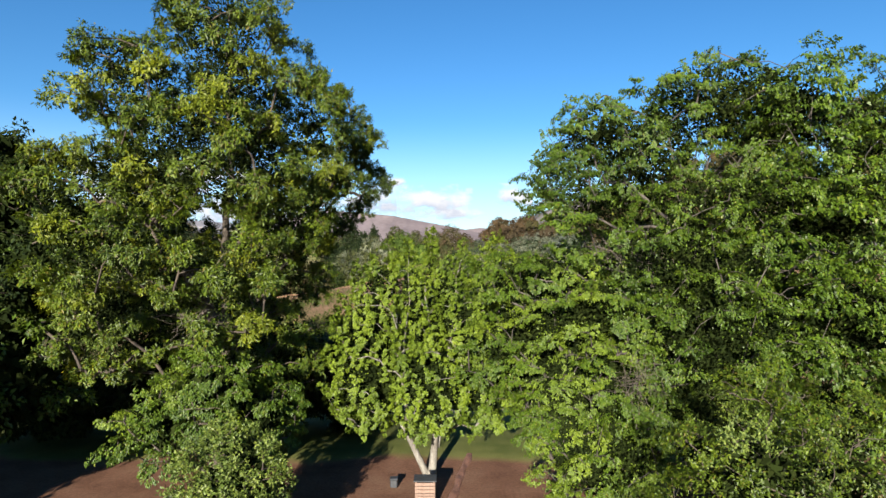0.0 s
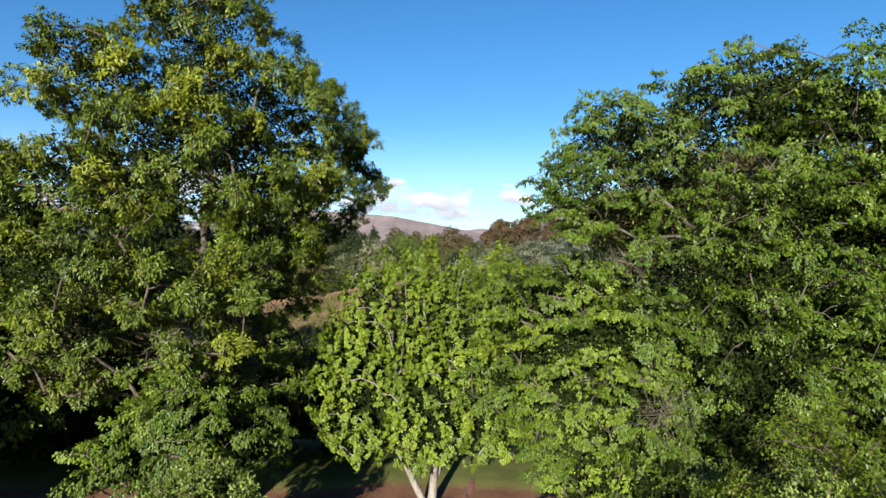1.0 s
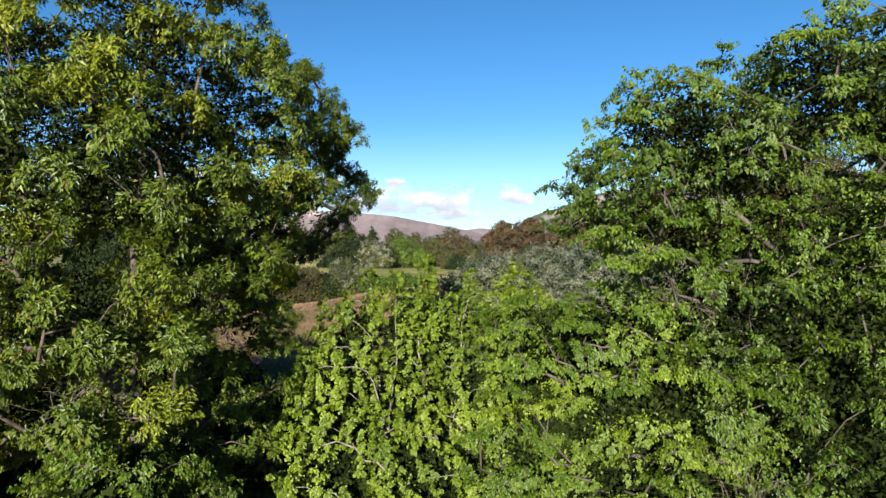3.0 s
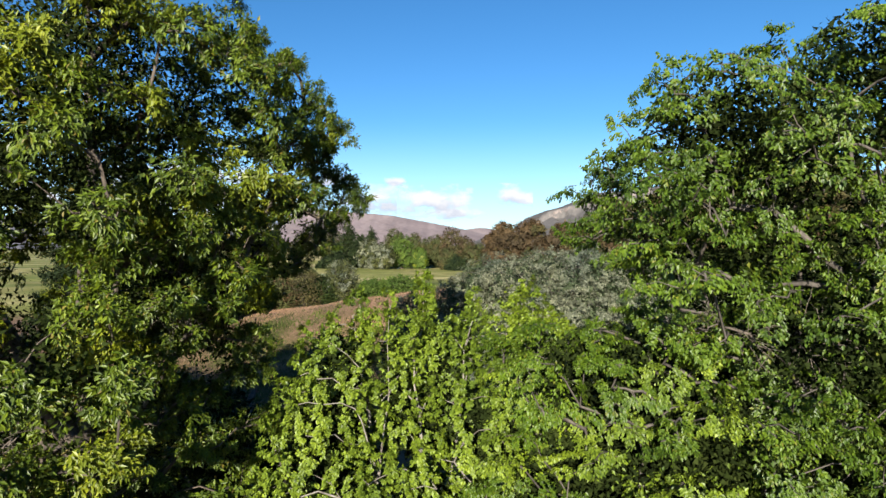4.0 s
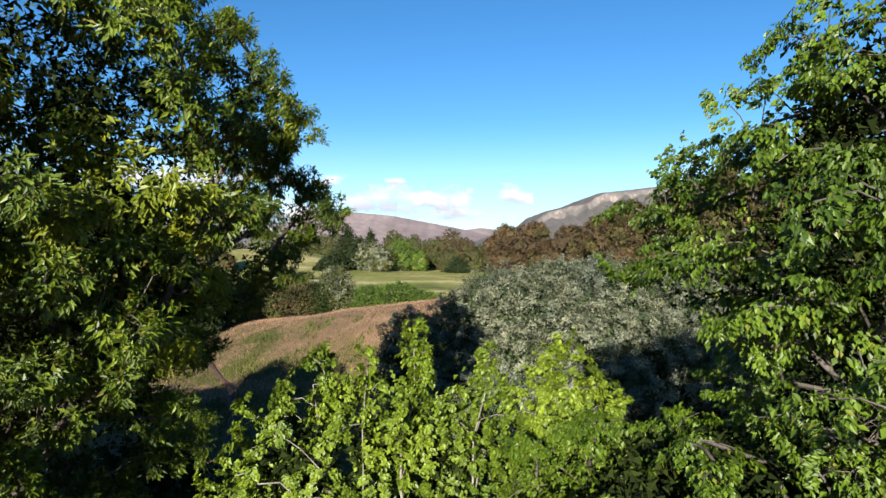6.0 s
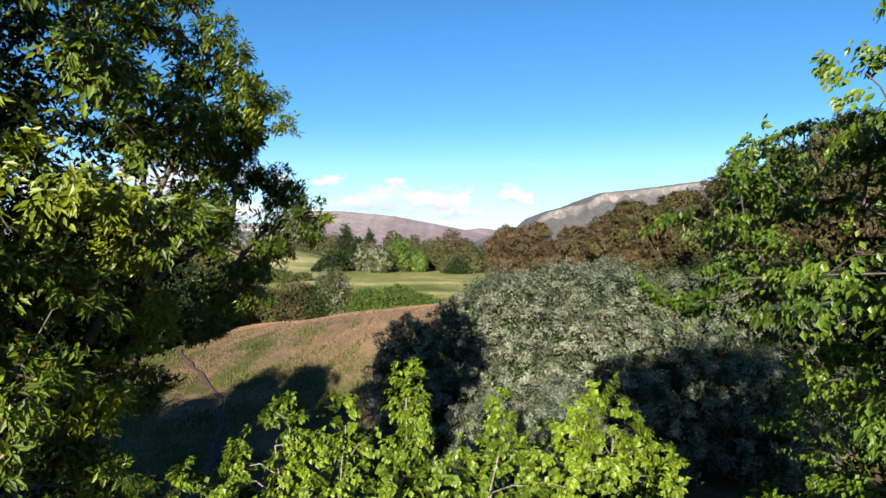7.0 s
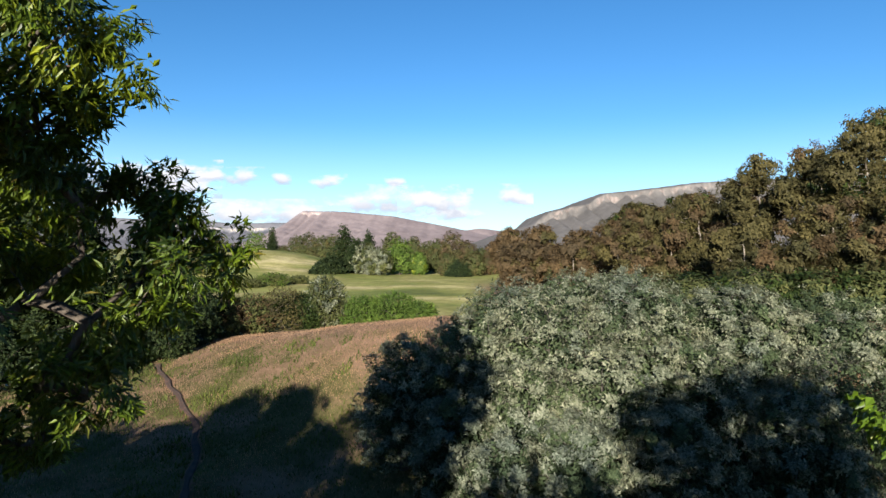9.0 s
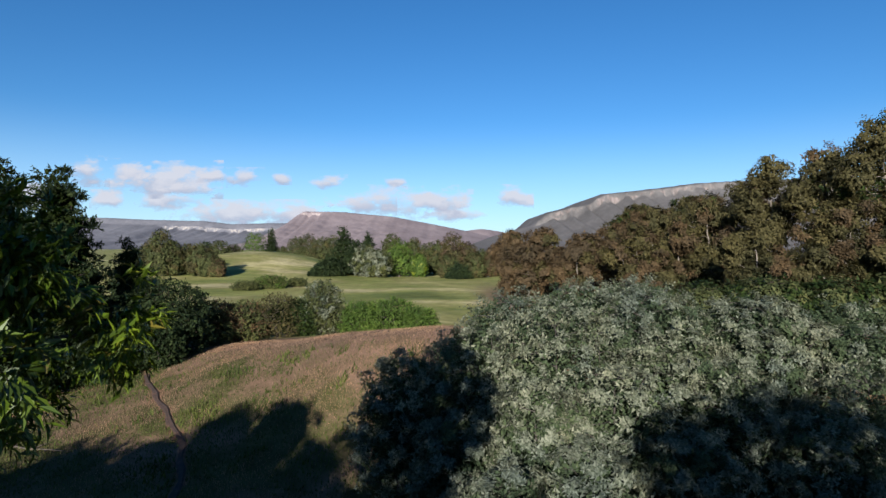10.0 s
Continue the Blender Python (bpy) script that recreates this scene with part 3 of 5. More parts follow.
# base colours carry the purple-grey haze of distance as well as rock and scrub
HILL_A = hill_material("hill_purple_haze", (0.155, 0.125, 0.13), (0.215, 0.175, 0.178), (0.34, 0.3, 0.275), 0.45, 0.75)
HILL_C = hill_material("hill_grey_haze", (0.1, 0.1, 0.115), (0.15, 0.148, 0.165), (0.3, 0.27, 0.25), 0.45, 0.75)
HILL_B = hill_material("hill_green_haze", (0.085, 0.08, 0.078), (0.135, 0.125, 0.122), (0.165, 0.138, 0.13), 0.42, 0.62)
F = 1040.0


def line_of(points, dist, eye=12.6):
    """A skyline through bearings (offset, rise) seen from the end of the walk, at a distance."""
    px = np.array([(a - 784) / F * dist for a, b in points])
    pz = np.array([eye - 4 + (441 - b) / F * dist for a, b in points])
    return lambda x: np.interp(x, px, np.maximum(pz, 1))


mesa("mesa_middle", "bare flat-topped hill in haze-tinted purple-brown with a pale cliff at its end", -1050, 560, 3100, 500, 900,
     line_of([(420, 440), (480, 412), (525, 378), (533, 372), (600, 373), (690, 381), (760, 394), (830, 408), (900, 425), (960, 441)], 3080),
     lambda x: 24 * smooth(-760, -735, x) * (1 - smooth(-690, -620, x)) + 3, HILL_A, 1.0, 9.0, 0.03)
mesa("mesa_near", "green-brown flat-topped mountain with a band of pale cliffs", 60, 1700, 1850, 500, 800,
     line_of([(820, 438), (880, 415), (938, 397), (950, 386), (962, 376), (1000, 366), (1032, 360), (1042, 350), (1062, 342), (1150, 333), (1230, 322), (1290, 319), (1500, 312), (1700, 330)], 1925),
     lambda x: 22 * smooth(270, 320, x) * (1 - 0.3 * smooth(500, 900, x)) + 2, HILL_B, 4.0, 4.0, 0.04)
mesa("mesa_far", "distant flat-topped range in haze-tinted grey-purple with pale cliffs", -3600, -500, 4100, 500, 1100,
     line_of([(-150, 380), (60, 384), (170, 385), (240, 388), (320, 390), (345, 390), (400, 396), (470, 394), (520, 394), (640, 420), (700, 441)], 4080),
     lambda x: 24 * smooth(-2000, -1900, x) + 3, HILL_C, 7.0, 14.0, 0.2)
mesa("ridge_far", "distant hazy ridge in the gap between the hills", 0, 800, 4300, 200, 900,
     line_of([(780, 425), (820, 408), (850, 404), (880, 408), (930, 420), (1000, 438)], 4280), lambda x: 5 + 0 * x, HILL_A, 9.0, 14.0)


# ---- clouds ----
def cloud_material():
    m, n, l, bsdf = material("cloud")
    tc = n.new("ShaderNodeTexCoord")
    info = n.new("ShaderNodeObjectInfo")
    add = n.new("ShaderNodeVectorMath")
    l.new(tc.outputs["Object"], add.inputs[0])
    l.new(info.outputs["Location"], add.inputs[1])
    wide = n.new("ShaderNodeMapping")
    wide.inputs["Scale"].default_value = (0.75, 1, 1.5)
    l.new(add.outputs[0], wide.inputs["Vector"])
    puff = noise_at(n, l, 0.0065, 7, 0.6, wide.outputs[0])
    sep = n.new("ShaderNodeSeparateXYZ")
    l.new(tc.outputs["Generated"], sep.inputs[0])
    grad = n.new("ShaderNodeTexGradient")
    grad.gradient_type = "SPHERICAL"
    mp = n.new("ShaderNodeMapping")
    mp.inputs["Location"].default_value = (-1, 0, -1)
    mp.inputs["Scale"].default_value = (2, 0, 2)
    l.new(tc.outputs["Generated"], mp.inputs["Vector"])
    l.new(mp.outputs[0], grad.inputs[0])
    puffs = n.new("ShaderNodeMath")
    puffs.operation = "MULTIPLY_ADD"
    l.new(puff, puffs.inputs[0])
    puffs.inputs[1].default_value, puffs.inputs[2].default_value = 4.0, -1.9
    body = n.new("ShaderNodeMath")
    body.operation = "MULTIPLY_ADD"
    l.new(grad.outputs["Fac"], body.inputs[0])
    body.inputs[1].default_value = 1.35
    l.new(puffs.outputs[0], body.inputs[2])
    alpha = ramp(n, l, body.outputs[0], [(0.16, 0.0), (1.0, 0.94)])
    lift = n.new("ShaderNodeMath")
    lift.operation = "MULTIPLY_ADD"
    l.new(sep.outputs[2], lift.inputs[0])
    lift.inputs[1].default_value = 0.9
    l.new(puff, lift.inputs[2])
    # the cards glow; grey undersides and bright tops are painted by height
    shade = mixed(n, l, (0.6, 0.66, 0.8), (0.98, 0.97, 1.0), ramp(n, l, lift.outputs[0], [(0.72, 0.0), (1.06, 1.0)]))
    em = n.new("ShaderNodeEmission")
    l.new(shade, em.inputs[0])
    em.inputs[1].default_value = 0.32
    tr = n.new("ShaderNodeBsdfTransparent")
    mix = n.new("ShaderNodeMixShader")
    l.new(alpha, mix.inputs[0])
    l.new(tr.outputs[0], mix.inputs[1])
    l.new(em.outputs[0], mix.inputs[2])
    l.new(mix.outputs[0], n["Material Output"].inputs[0])
    return m


CLOUD = cloud_material()
CLOUDS = [(700, 358, 210, 52), (770, 356, 110, 44), (800, 378, 110, 28), (640, 364, 110, 30), (905, 348, 62, 38), (578, 325, 58, 28), (495, 314, 32, 22), (432, 314, 56, 30), (378, 313, 56, 18),
          (285, 318, 175, 56), (230, 305, 80, 40), (330, 334, 100, 30), (300, 355, 130, 34), (192, 355, 60, 32), (148, 304, 72, 46), (420, 376, 220, 38), (510, 380, 130, 26), (698, 321, 34, 16), (60, 350, 120, 50)]
for a, b, w, h in CLOUDS:
    d = 4650.0
    s = d / F
    me = mesh_from("cloud", np.array([[-w, 0, -h], [w, 0, -h], [w, 0, h], [-w, 0, h]]) * s * 0.62, np.array([[0, 1, 2, 3]]), (CLOUD,))
    ob = new("cloud", me)
    ob.location = ((a - 784) * s, 22 + d + 2 * (a % 7), 12.6 + (441 - b) * s)
    ob.visible_shadow = False
    tagged(ob, "small white fair-weather cloud low in the blue sky", "cloud", "clouds", kind="structure")


def gz(x, y):
    return float(ground_z(x, y))


# ---- garden trees ----
left_tree = make_tree("tall_tree", (-8.0, 21.8), "tall olive-green broadleaf tree with drooping leaf clusters and yellowish new growth",
          [(-0.1, 0.0, 16.8, 2.2, 2.6, 3.2), (-3.1, -0.9, 15.0, 2.4, 2.4, 1.9), (1.9, 1.0, 14.4, 2.4, 2.6, 2.0), (2.5, 2.4, 13.2, 2.5, 2.8, 2.6), (3.7, 4.8, 12.0, 1.9, 1.2, 0.9), (3.9, 3.4, 14.0, 1.5, 1.2, 1.3), (0.2, -0.2, 14.4, 2.4, 2.2, 2.0), (2.6, 4.6, 11.0, 2.0, 1.3, 1.5), (0.4, -2.0, 7.0, 1.9, 1.2, 1.6), (-1.6, 0.4, 13.4, 2.4, 2.2, 1.8), (2.8, 3.6, 15.2, 1.4, 1.2, 1.2), (1.4, 3.0, 16.4, 1.4, 1.4, 1.2), (1.0, 3.6, 13.6, 2.2, 1.8, 2.0), (1.0, 3.4, 10.6, 2.6, 2.4, 3.0), (2.3, 2.2, 5.6, 1.4, 1.3, 1.5), (2.0, 2.8, 7.8, 1.4, 1.4, 1.6), (2.5, 4.4, 10.2, 1.6, 1.2, 1.4),
           (-0.5, -1.0, 12.2, 3.8, 3.0, 2.2), (-4.4, -0.2, 11.2, 3.6, 3.2, 2.0), (1.2, 1.4, 9.5, 2.2, 1.6, 1.6), (-3.0, -2.6, 8.8, 3.6, 1.7, 1.7), (0.8, -2.5, 8.6, 2.1, 1.3, 1.5), (-3.0, 0.4, 8.6, 3.4, 1.8, 1.6), (0.0, 0.9, 7.0, 2.2, 1.6, 1.5),
           (-1.8, 3.0, 6.8, 2.6, 2.0, 2.4), (-5.0, 2.0, 6.4, 3.6, 3.0, 2.6), (-0.6, 3.0, 4.0, 3.0, 2.2, 2.0)],
          (LEAF_TALL, LEAF_YELLOW), BARK_BROWN,
          [[(0, 0, 0), (0.1, 0.1, 4.0), (-0.1, 0, 8.0), (0.1, 0.1, 12.5), (0.0, 0, 18.5)], [(-0.1, 0, 6.0), (-2.2, -0.3, 9.5), (-3.6, -0.8, 15.0)],
           [(0.1, 0.1, 5.0), (1.8, 1.8, 8.8), (2.6, 2.4, 12.5)], [(0.6, 0.7, 6.5), (2.2, 3.0, 9.8), (4.0, 5.1, 12.1)], [(2.4, 3.1, 10.0), (3.2, 3.9, 12.6), (3.8, 4.0, 14.4)]],
          habit="tuft", reach=(0.7, 1.0), clump_r=0.36, spacing=1.2, bough=(0.72, 7, 0.55), slim=(1.5, 2.0), leaves=285000, leaf=(0.148, 0.058), flat=0.75, droop=0.38, face_up=0.3, trunk_r=0.34, limb_r=0.011, seed=11, mat_weights=(0.76, 0.24), twigs_per=8, inner=0.03, twigs_seen=0.15, sides=3, twig_r=0.006, core=60000, core_leaf=0.13, core_span=0.85, thin_from=(1.2, 11.9), shell=0.75,
          ends=[(5.0, 5.0, 12.2), (4.6, 5.1, 12.6), (3.6, 4.9, 12.9), (4.4, 5.0, 11.7), (3.3, 4.8, 12.2), (4.6, 3.3, 13.5), (4.5, 3.4, 14.1), (4.2, 3.3, 14.7), (4.1, 3.4, 13.3), (3.4, 3.6, 15.8), (3.0, 3.9, 13.4), (2.4, 3.4, 16.4),
                (1.6, -0.8, 11.4), (2.4, -0.2, 10.9), (1.4, -0.6, 10.3), (2.9, 0.5, 10.0), (2.3, 0.2, 11.9), (3.2, 1.0, 11.2), (2.0, 0.0, 9.3)])
make_tree("pale_stemmed_tree", (-0.6, 23.4), "light green broadleaf tree with several pale stems",
          [(0.15, 0.4, 8.1, 0.6, 0.6, 0.9), (1.4, 0.4, 7.9, 0.7, 0.7, 0.9), (-1.6, 0.4, 8.0, 0.6, 0.6, 0.9), (2.9, 0.2, 8.0, 1.1, 0.9, 0.8), (-1.9, 0.1, 7.6, 1.3, 1.1, 1.4), (-0.6, 0.2, 7.4, 1.0, 1.1, 1.5), (0.7, 0.2, 7.2, 1.1, 1.1, 1.5), (2.9, 0.1, 7.7, 1.3, 1.1, 1.5),
           (-2.2, -0.2, 6.0, 1.8, 1.5, 1.9), (1.7, -0.3, 6.0, 1.9, 1.6, 1.8), (0, 0.5, 6.0, 1.6, 1.3, 1.6),
           (-2.3, -0.4, 4.2, 2.0, 1.7, 2.4), (0.2, -0.9, 3.9, 2.0, 1.5, 2.3), (2.2, -0.4, 4.0, 1.8, 1.6, 2.3)],
          (LEAF_MID,), BARK_PALE,
          [[(0, 0, 0), (-0.7, -0.3, 1.6), (-1.0, -0.5, 4.5), (-0.7, -0.5, 7.0), (-0.8, 0.1, 8.2)], [(0.15, 0, 0), (0.3, -0.3, 1.8), (0.2, -0.2, 4.6), (-0.1, -0.3, 7.2), (0.1, 0.4, 9.2)], [(0.4, 0, 1.2), (0.7, -0.3, 4.0), (1.1, -0.5, 7.0), (1.4, 0.4, 8.8)], [(-0.8, 0, 3.0), (-1.6, 0.3, 8.1)], [(0.6, 0, 3.0), (2.5, 0.1, 6.4), (2.9, 0.2, 9.0)]],
          habit="plume", clump_r=0.44, spacing=0.5, squash=0.62, sides=3, leaves=150000, leaf=(0.082, 0.063), flat=1.2, droop=0.55, face_up=0.35, trunk_r=0.12, limb_r=0.01, seed=12, twigs_per=20, inner=0.05, twigs_seen=0.06, core=20000, core_leaf=0.18, shell=0.75,
          ends=[(0.2, 0.4, 8.4), (0.1, 0.5, 8.8), (0.25, 0.4, 9.2), (0.15, 0.4, 9.6), (0.4, 0.3, 8.9), (-0.75, 0.4, 9.1), (-0.8, 0.4, 8.6), (2.6, 0.3, 9.3), (2.3, 0.2, 9.0), (0.05, 0.5, 9.3), (1.3, 0.4, 8.4), (1.5, 0.4, 8.8), (1.35, 0.5, 9.1), (-1.6, 0.3, 8.4), (-1.5, 0.4, 8.9), (-1.7, 0.3, 9.3), (-1.3, 0.4, 8.6),
                (2.9, 0.2, 8.6), (2.5, 0.2, 8.9), (2.9, 0.1, 9.0), (3.3, 0.2, 8.8), (3.6, 0.1, 8.4)])
make_tree("spreading_tree", (4.4, 20.8), "light green tree with layered, spreading fine-leaved sprays",
          [(-0.8, 0.0, 7.9, 2.7, 2.2, 1.6), (0.4, -1.0, 6.8, 2.6, 2.2, 1.8), (-1.4, -0.2, 5.6, 2.2, 2.0, 2.4), (0.4, -1.2, 4.2, 2.8, 2.2, 2.4), (0.9, -1.2, 2.2, 2.4, 2.0, 2.0)],
          (LEAF_MID, LEAF_LAYER), BARK_GREY, [[(0, 0.6, 0), (-0.1, 0.4, 3.0), (-0.2, 0.2, 7.4)]],
          habit="fan", clump_r=0.37, loose=0.5, spacing=1.0, squash=2.1, bough=(0.7, 5, 0.3), sides=3, leaves=165000, leaf=(0.074, 0.046), flat=0.35, droop=0.45, face_up=0.7, trunk_r=0.2, limb_r=0.011, seed=13, mat_weights=(0.5, 0.5), twigs_per=18, inner=0.05, twigs_seen=0.06, core=32000, core_leaf=0.14, core_span=0.8, shell=0.8)
right_tree = make_tree("layered_tree", (8.0, 22.0), "large fresh green tree with foliage in flat layered boughs",
          [(-3.3, -1.4, 12.4, 1.3, 1.4, 1.3), (-3.2, -1.8, 10.8, 1.5, 1.6, 1.0), (-2.5, -1.9, 12.9, 1.8, 1.9, 1.7), (-1.2, -1.4, 12.6, 2.6, 2.6, 2.0), (0.5, -2.0, 14.0, 2.3, 2.2, 1.9), (2.3, -1.9, 14.0, 2.3, 2.2, 2.0), (-1.9, -0.4, 10.9, 3.0, 2.8, 1.7), (1.6, -1.8, 10.7, 3.8, 3.0, 1.6),
           (1.2, -2.6, 6.2, 3.6, 2.8, 2.1), (0.4, -2.4, 3.8, 3.2, 2.6, 2.4), (0.2, -2.4, 8.6, 3.6, 2.4, 1.7), (-1.6, 0.6, 12.2, 1.5, 1.2, 1.2), (-2.9, 1.0, 11.6, 1.3, 1.2, 1.1), (-3.1, 2.4, 10.3, 1.0, 1.0, 0.7), (0.5, 0.6, 12.6, 1.9, 1.4, 1.4), (1.0, 1.6, 8.0, 4.2, 3.2, 3.0), (0.6, 1.4, 4.0, 3.8, 2.8, 2.6), (-2.4, -2.0, 13.9, 0.8, 0.8, 0.9), (0.6, -2.0, 15.0, 0.35, 0.35, 0.9), (2.2, -1.8, 15.6, 0.35, 0.35, 0.8), (-0.4, -1.9, 14.6, 0.35, 0.35, 0.7)],
          (LEAF_LAYER,), BARK_GREY, [[(0, 0, 0), (0.1, 0, 5.0), (0, -0.2, 9.5), (-0.6, -0.6, 13.6)], [(0.1, 0, 4.5), (1.5, -0.4, 9.5), (1.9, -0.7, 15.4)], [(0, -0.1, 7.0), (-1.8, 1.4, 9.6), (-3.2, 2.3, 11.8)]],
          habit="fan", clump_r=0.4, loose=0.5, spacing=1.15, squash=2.0, bough=(0.8, 4, 0.35), sides=3, leaves=205000, leaf=(0.088, 0.054), flat=0.35, droop=0.5, face_up=0.6, trunk_r=0.3, limb_r=0.009, seed=14, twigs_per=20, inner=0.05, twigs_seen=0.06, core=60000, core_leaf=0.14, core_span=0.84, shell=0.8,
          ends=[(-4.6, -2.2, 11.1), (-4.2, -3.5, 11.7), (-3.6, -3.6, 11.6), (-4.2, -3.2, 10.0), (-4.0, -4.1, 10.1), (-4.2, -2.0, 10.5), (-3.9, 1.0, 12.4), (-3.3, -1.7, 14.0), (-2.7, -1.8, 14.2), (-3.7, -2.0, 12.3), (-3.1, -1.9, 13.3), (-2.3, -2.2, 13.9), (-4.0, -1.0, 11.2), (-3.4, -0.5, 12.6), (-3.0, -2.4, 11.0), (-3.8, -1.4, 12.7), (-3.5, -1.3, 13.3), (-3.1, -1.0, 13.9), (-3.9, 0.8, 11.9), (-4.0, 0.4, 11.3), (-4.4, 2.3, 10.7), (-3.6, 2.4, 10.9), (-3.6, 1.4, 12.7), (-3.8, 1.6, 11.6), (-3.2, 1.3, 13.0), (-3.0, 1.8, 12.2), (-4.2, 1.1, 12.1), (-3.4, 2.0, 11.2)])
make_tree("layered_tree", (13.0, 22.5), "large fresh green tree with foliage in flat layered boughs",
          [(-0.6, -2.4, 15.6, 0.35, 0.35, 0.8), (1.4, -2.2, 15.4, 0.35, 0.35, 0.8), (-1.0, -2.4, 13.6, 2.2, 2.4, 2.3), (1.6, -2.0, 13.2, 2.4, 2.4, 2.3), (0.4, -2.2, 10.4, 4.2, 3.2, 2.6), (0.6, -2.8, 6.8, 4.2, 3.2, 2.6), (1.0, -2.6, 3.4, 3.8, 3.0, 2.4), (1.0, 2.0, 6.0, 4.5, 3.0, 4.0)],
          (LEAF_LAYER,), BARK_GREY, [[(0, 0, 0), (0, 0, 5.0), (-0.2, -0.2, 10), (-0.8, -0.6, 15.4)], [(0, 0, 4.5), (1.7, -0.2, 9.5), (2.0, -0.4, 14.4)]],
          habit="fan", clump_r=0.5, loose=0.55, simple=True, spacing=1.3, squash=2.2, bough=(1.0, 5, 0.35), sides=3, leaves=110000, leaf=(0.13, 0.085), flat=0.35, droop=0.5, face_up=0.6, trunk_r=0.32, limb_r=0.013, seed=15, twigs_per=18, inner=0.05, twigs_seen=0.06, core=20000, core_leaf=0.21, shell=0.8)
make_tree("garden_shrub", (-6.0, 16.6), "rounded grey-green shrub with small leaves", [(0, 0, 2.0, 1.8, 1.6, 1.9), (-0.5, -0.4, 1.2, 1.9, 1.6, 1.2), (0.3, 0, 3.1, 1.2, 1.2, 1.1)],
          (LEAF_SHRUB,), BARK_BROWN, [[(0, 0, 0), (0, 0, 1.4), (0.1, 0, 2.8)]], clump_r=0.26, spacing=0.62, bough=(0.36, 5, 1.1), leaves=28000, leaf=(0.1, 0.06), flat=1.0, droop=0.0, rise=0.4, trunk_r=0.1, limb_r=0.008, seed=16, category="shrub", group="garden shrubs", twigs_per=16, twigs_seen=0.05, core=1500, core_leaf=0.3)
make_tree("garden_tree", (-7.8, 20.2), "small mid-green garden tree beneath a taller one", [(0, 0, 4.2, 2.1, 1.7, 1.8), (-1.8, -0.2, 3.0, 1.9, 1.6, 1.5), (1.3, 0.4, 3.2, 1.7, 1.5, 1.6), (0.2, 0, 5.2, 1.3, 1.2, 1.0)],
          (LEAF_LAYER, LEAF_MID), BARK_BROWN, [[(0, 0, 0), (0, 0, 2.4), (0.1, 0, 5.0)]], habit="fan", loose=0.5, clump_r=0.4, spacing=0.95, squash=1.6, bough=(0.6, 4, 0.5), leaves=42000, leaf=(0.1, 0.056), flat=0.8, droop=0.5, trunk_r=0.14, limb_r=0.01, seed=17, mat_weights=(0.6, 0.4), twigs_per=16, twigs_seen=0.06, core=2000)
make_tree("olive_shrub", (6.9, 12.4), "tall olive-green shrub with small leaves", [(-0.2, 0, 3.6, 2.1, 1.7, 2.9), (-1.2, 0, 2.2, 1.7, 1.5, 2.2), (1.7, 0.1, 3.2, 2.0, 1.7, 2.7)],
          (LEAF_SHRUB, LEAF_TALL), BARK_BROWN, [[(0, 0, 0), (0, 0, 2.4), (-0.1, 0, 5.2)], [(0.3, 0, 0.3), (1.4, 0.1, 2.5), (1.8, 0.1, 4.8)]], clump_r=0.32, spacing=0.78, bough=(0.45, 5, 1.0), loose=0.45, leaves=46000, leaf=(0.075, 0.042), flat=1.0, droop=0.0, rise=0.35, trunk_r=0.09, limb_r=0.007, twig_r=0.004, seed=18, category="shrub", mat_weights=(0.2, 0.8), group="garden shrubs", twigs_per=16, twigs_seen=0.05, core=2500, core_leaf=0.3)
# the out-of-view left boughs and coarse core are added to shade the meadow
make_tree("dark_tree", (-18.8, 24.0), "dark green broadleaf tree, mainly out of view, casting shade", [(0, 0, 11.8, 2.8, 2.8, 2.8), (-1.5, 0, 9.5, 3.8, 3.4, 2.6), (1.2, -1, 7.0, 3.4, 3.0, 2.6), (-4.5, 0, 7.2, 4.0, 3.4, 3.2), (1.0, -1.4, 4.0, 3.6, 2.6, 2.4), (-8.0, 0.5, 8.2, 3.4, 3.4, 3.6), (-4.4, 0, 11.4, 2.8, 2.8, 2.6), (3.4, -0.2, 8.8, 2.4, 2.4, 2.8)],
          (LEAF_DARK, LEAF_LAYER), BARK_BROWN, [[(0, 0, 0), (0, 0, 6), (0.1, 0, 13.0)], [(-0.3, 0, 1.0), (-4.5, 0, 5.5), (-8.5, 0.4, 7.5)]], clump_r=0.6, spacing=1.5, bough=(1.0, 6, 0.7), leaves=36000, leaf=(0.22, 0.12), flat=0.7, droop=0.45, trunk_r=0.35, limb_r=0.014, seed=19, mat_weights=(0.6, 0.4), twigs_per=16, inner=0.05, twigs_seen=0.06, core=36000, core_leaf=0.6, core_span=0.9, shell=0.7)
# dark bushes added to fill gaps and cast shade on the slope behind
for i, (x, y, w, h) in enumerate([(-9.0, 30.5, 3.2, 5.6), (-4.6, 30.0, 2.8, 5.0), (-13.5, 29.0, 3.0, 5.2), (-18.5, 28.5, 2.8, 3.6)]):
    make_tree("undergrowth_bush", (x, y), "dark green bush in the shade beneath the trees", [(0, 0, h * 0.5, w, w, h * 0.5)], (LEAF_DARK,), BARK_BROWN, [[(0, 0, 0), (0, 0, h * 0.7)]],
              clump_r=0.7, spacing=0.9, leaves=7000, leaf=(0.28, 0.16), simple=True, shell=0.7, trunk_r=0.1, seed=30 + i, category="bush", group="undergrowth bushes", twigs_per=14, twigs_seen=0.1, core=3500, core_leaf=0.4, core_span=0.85)


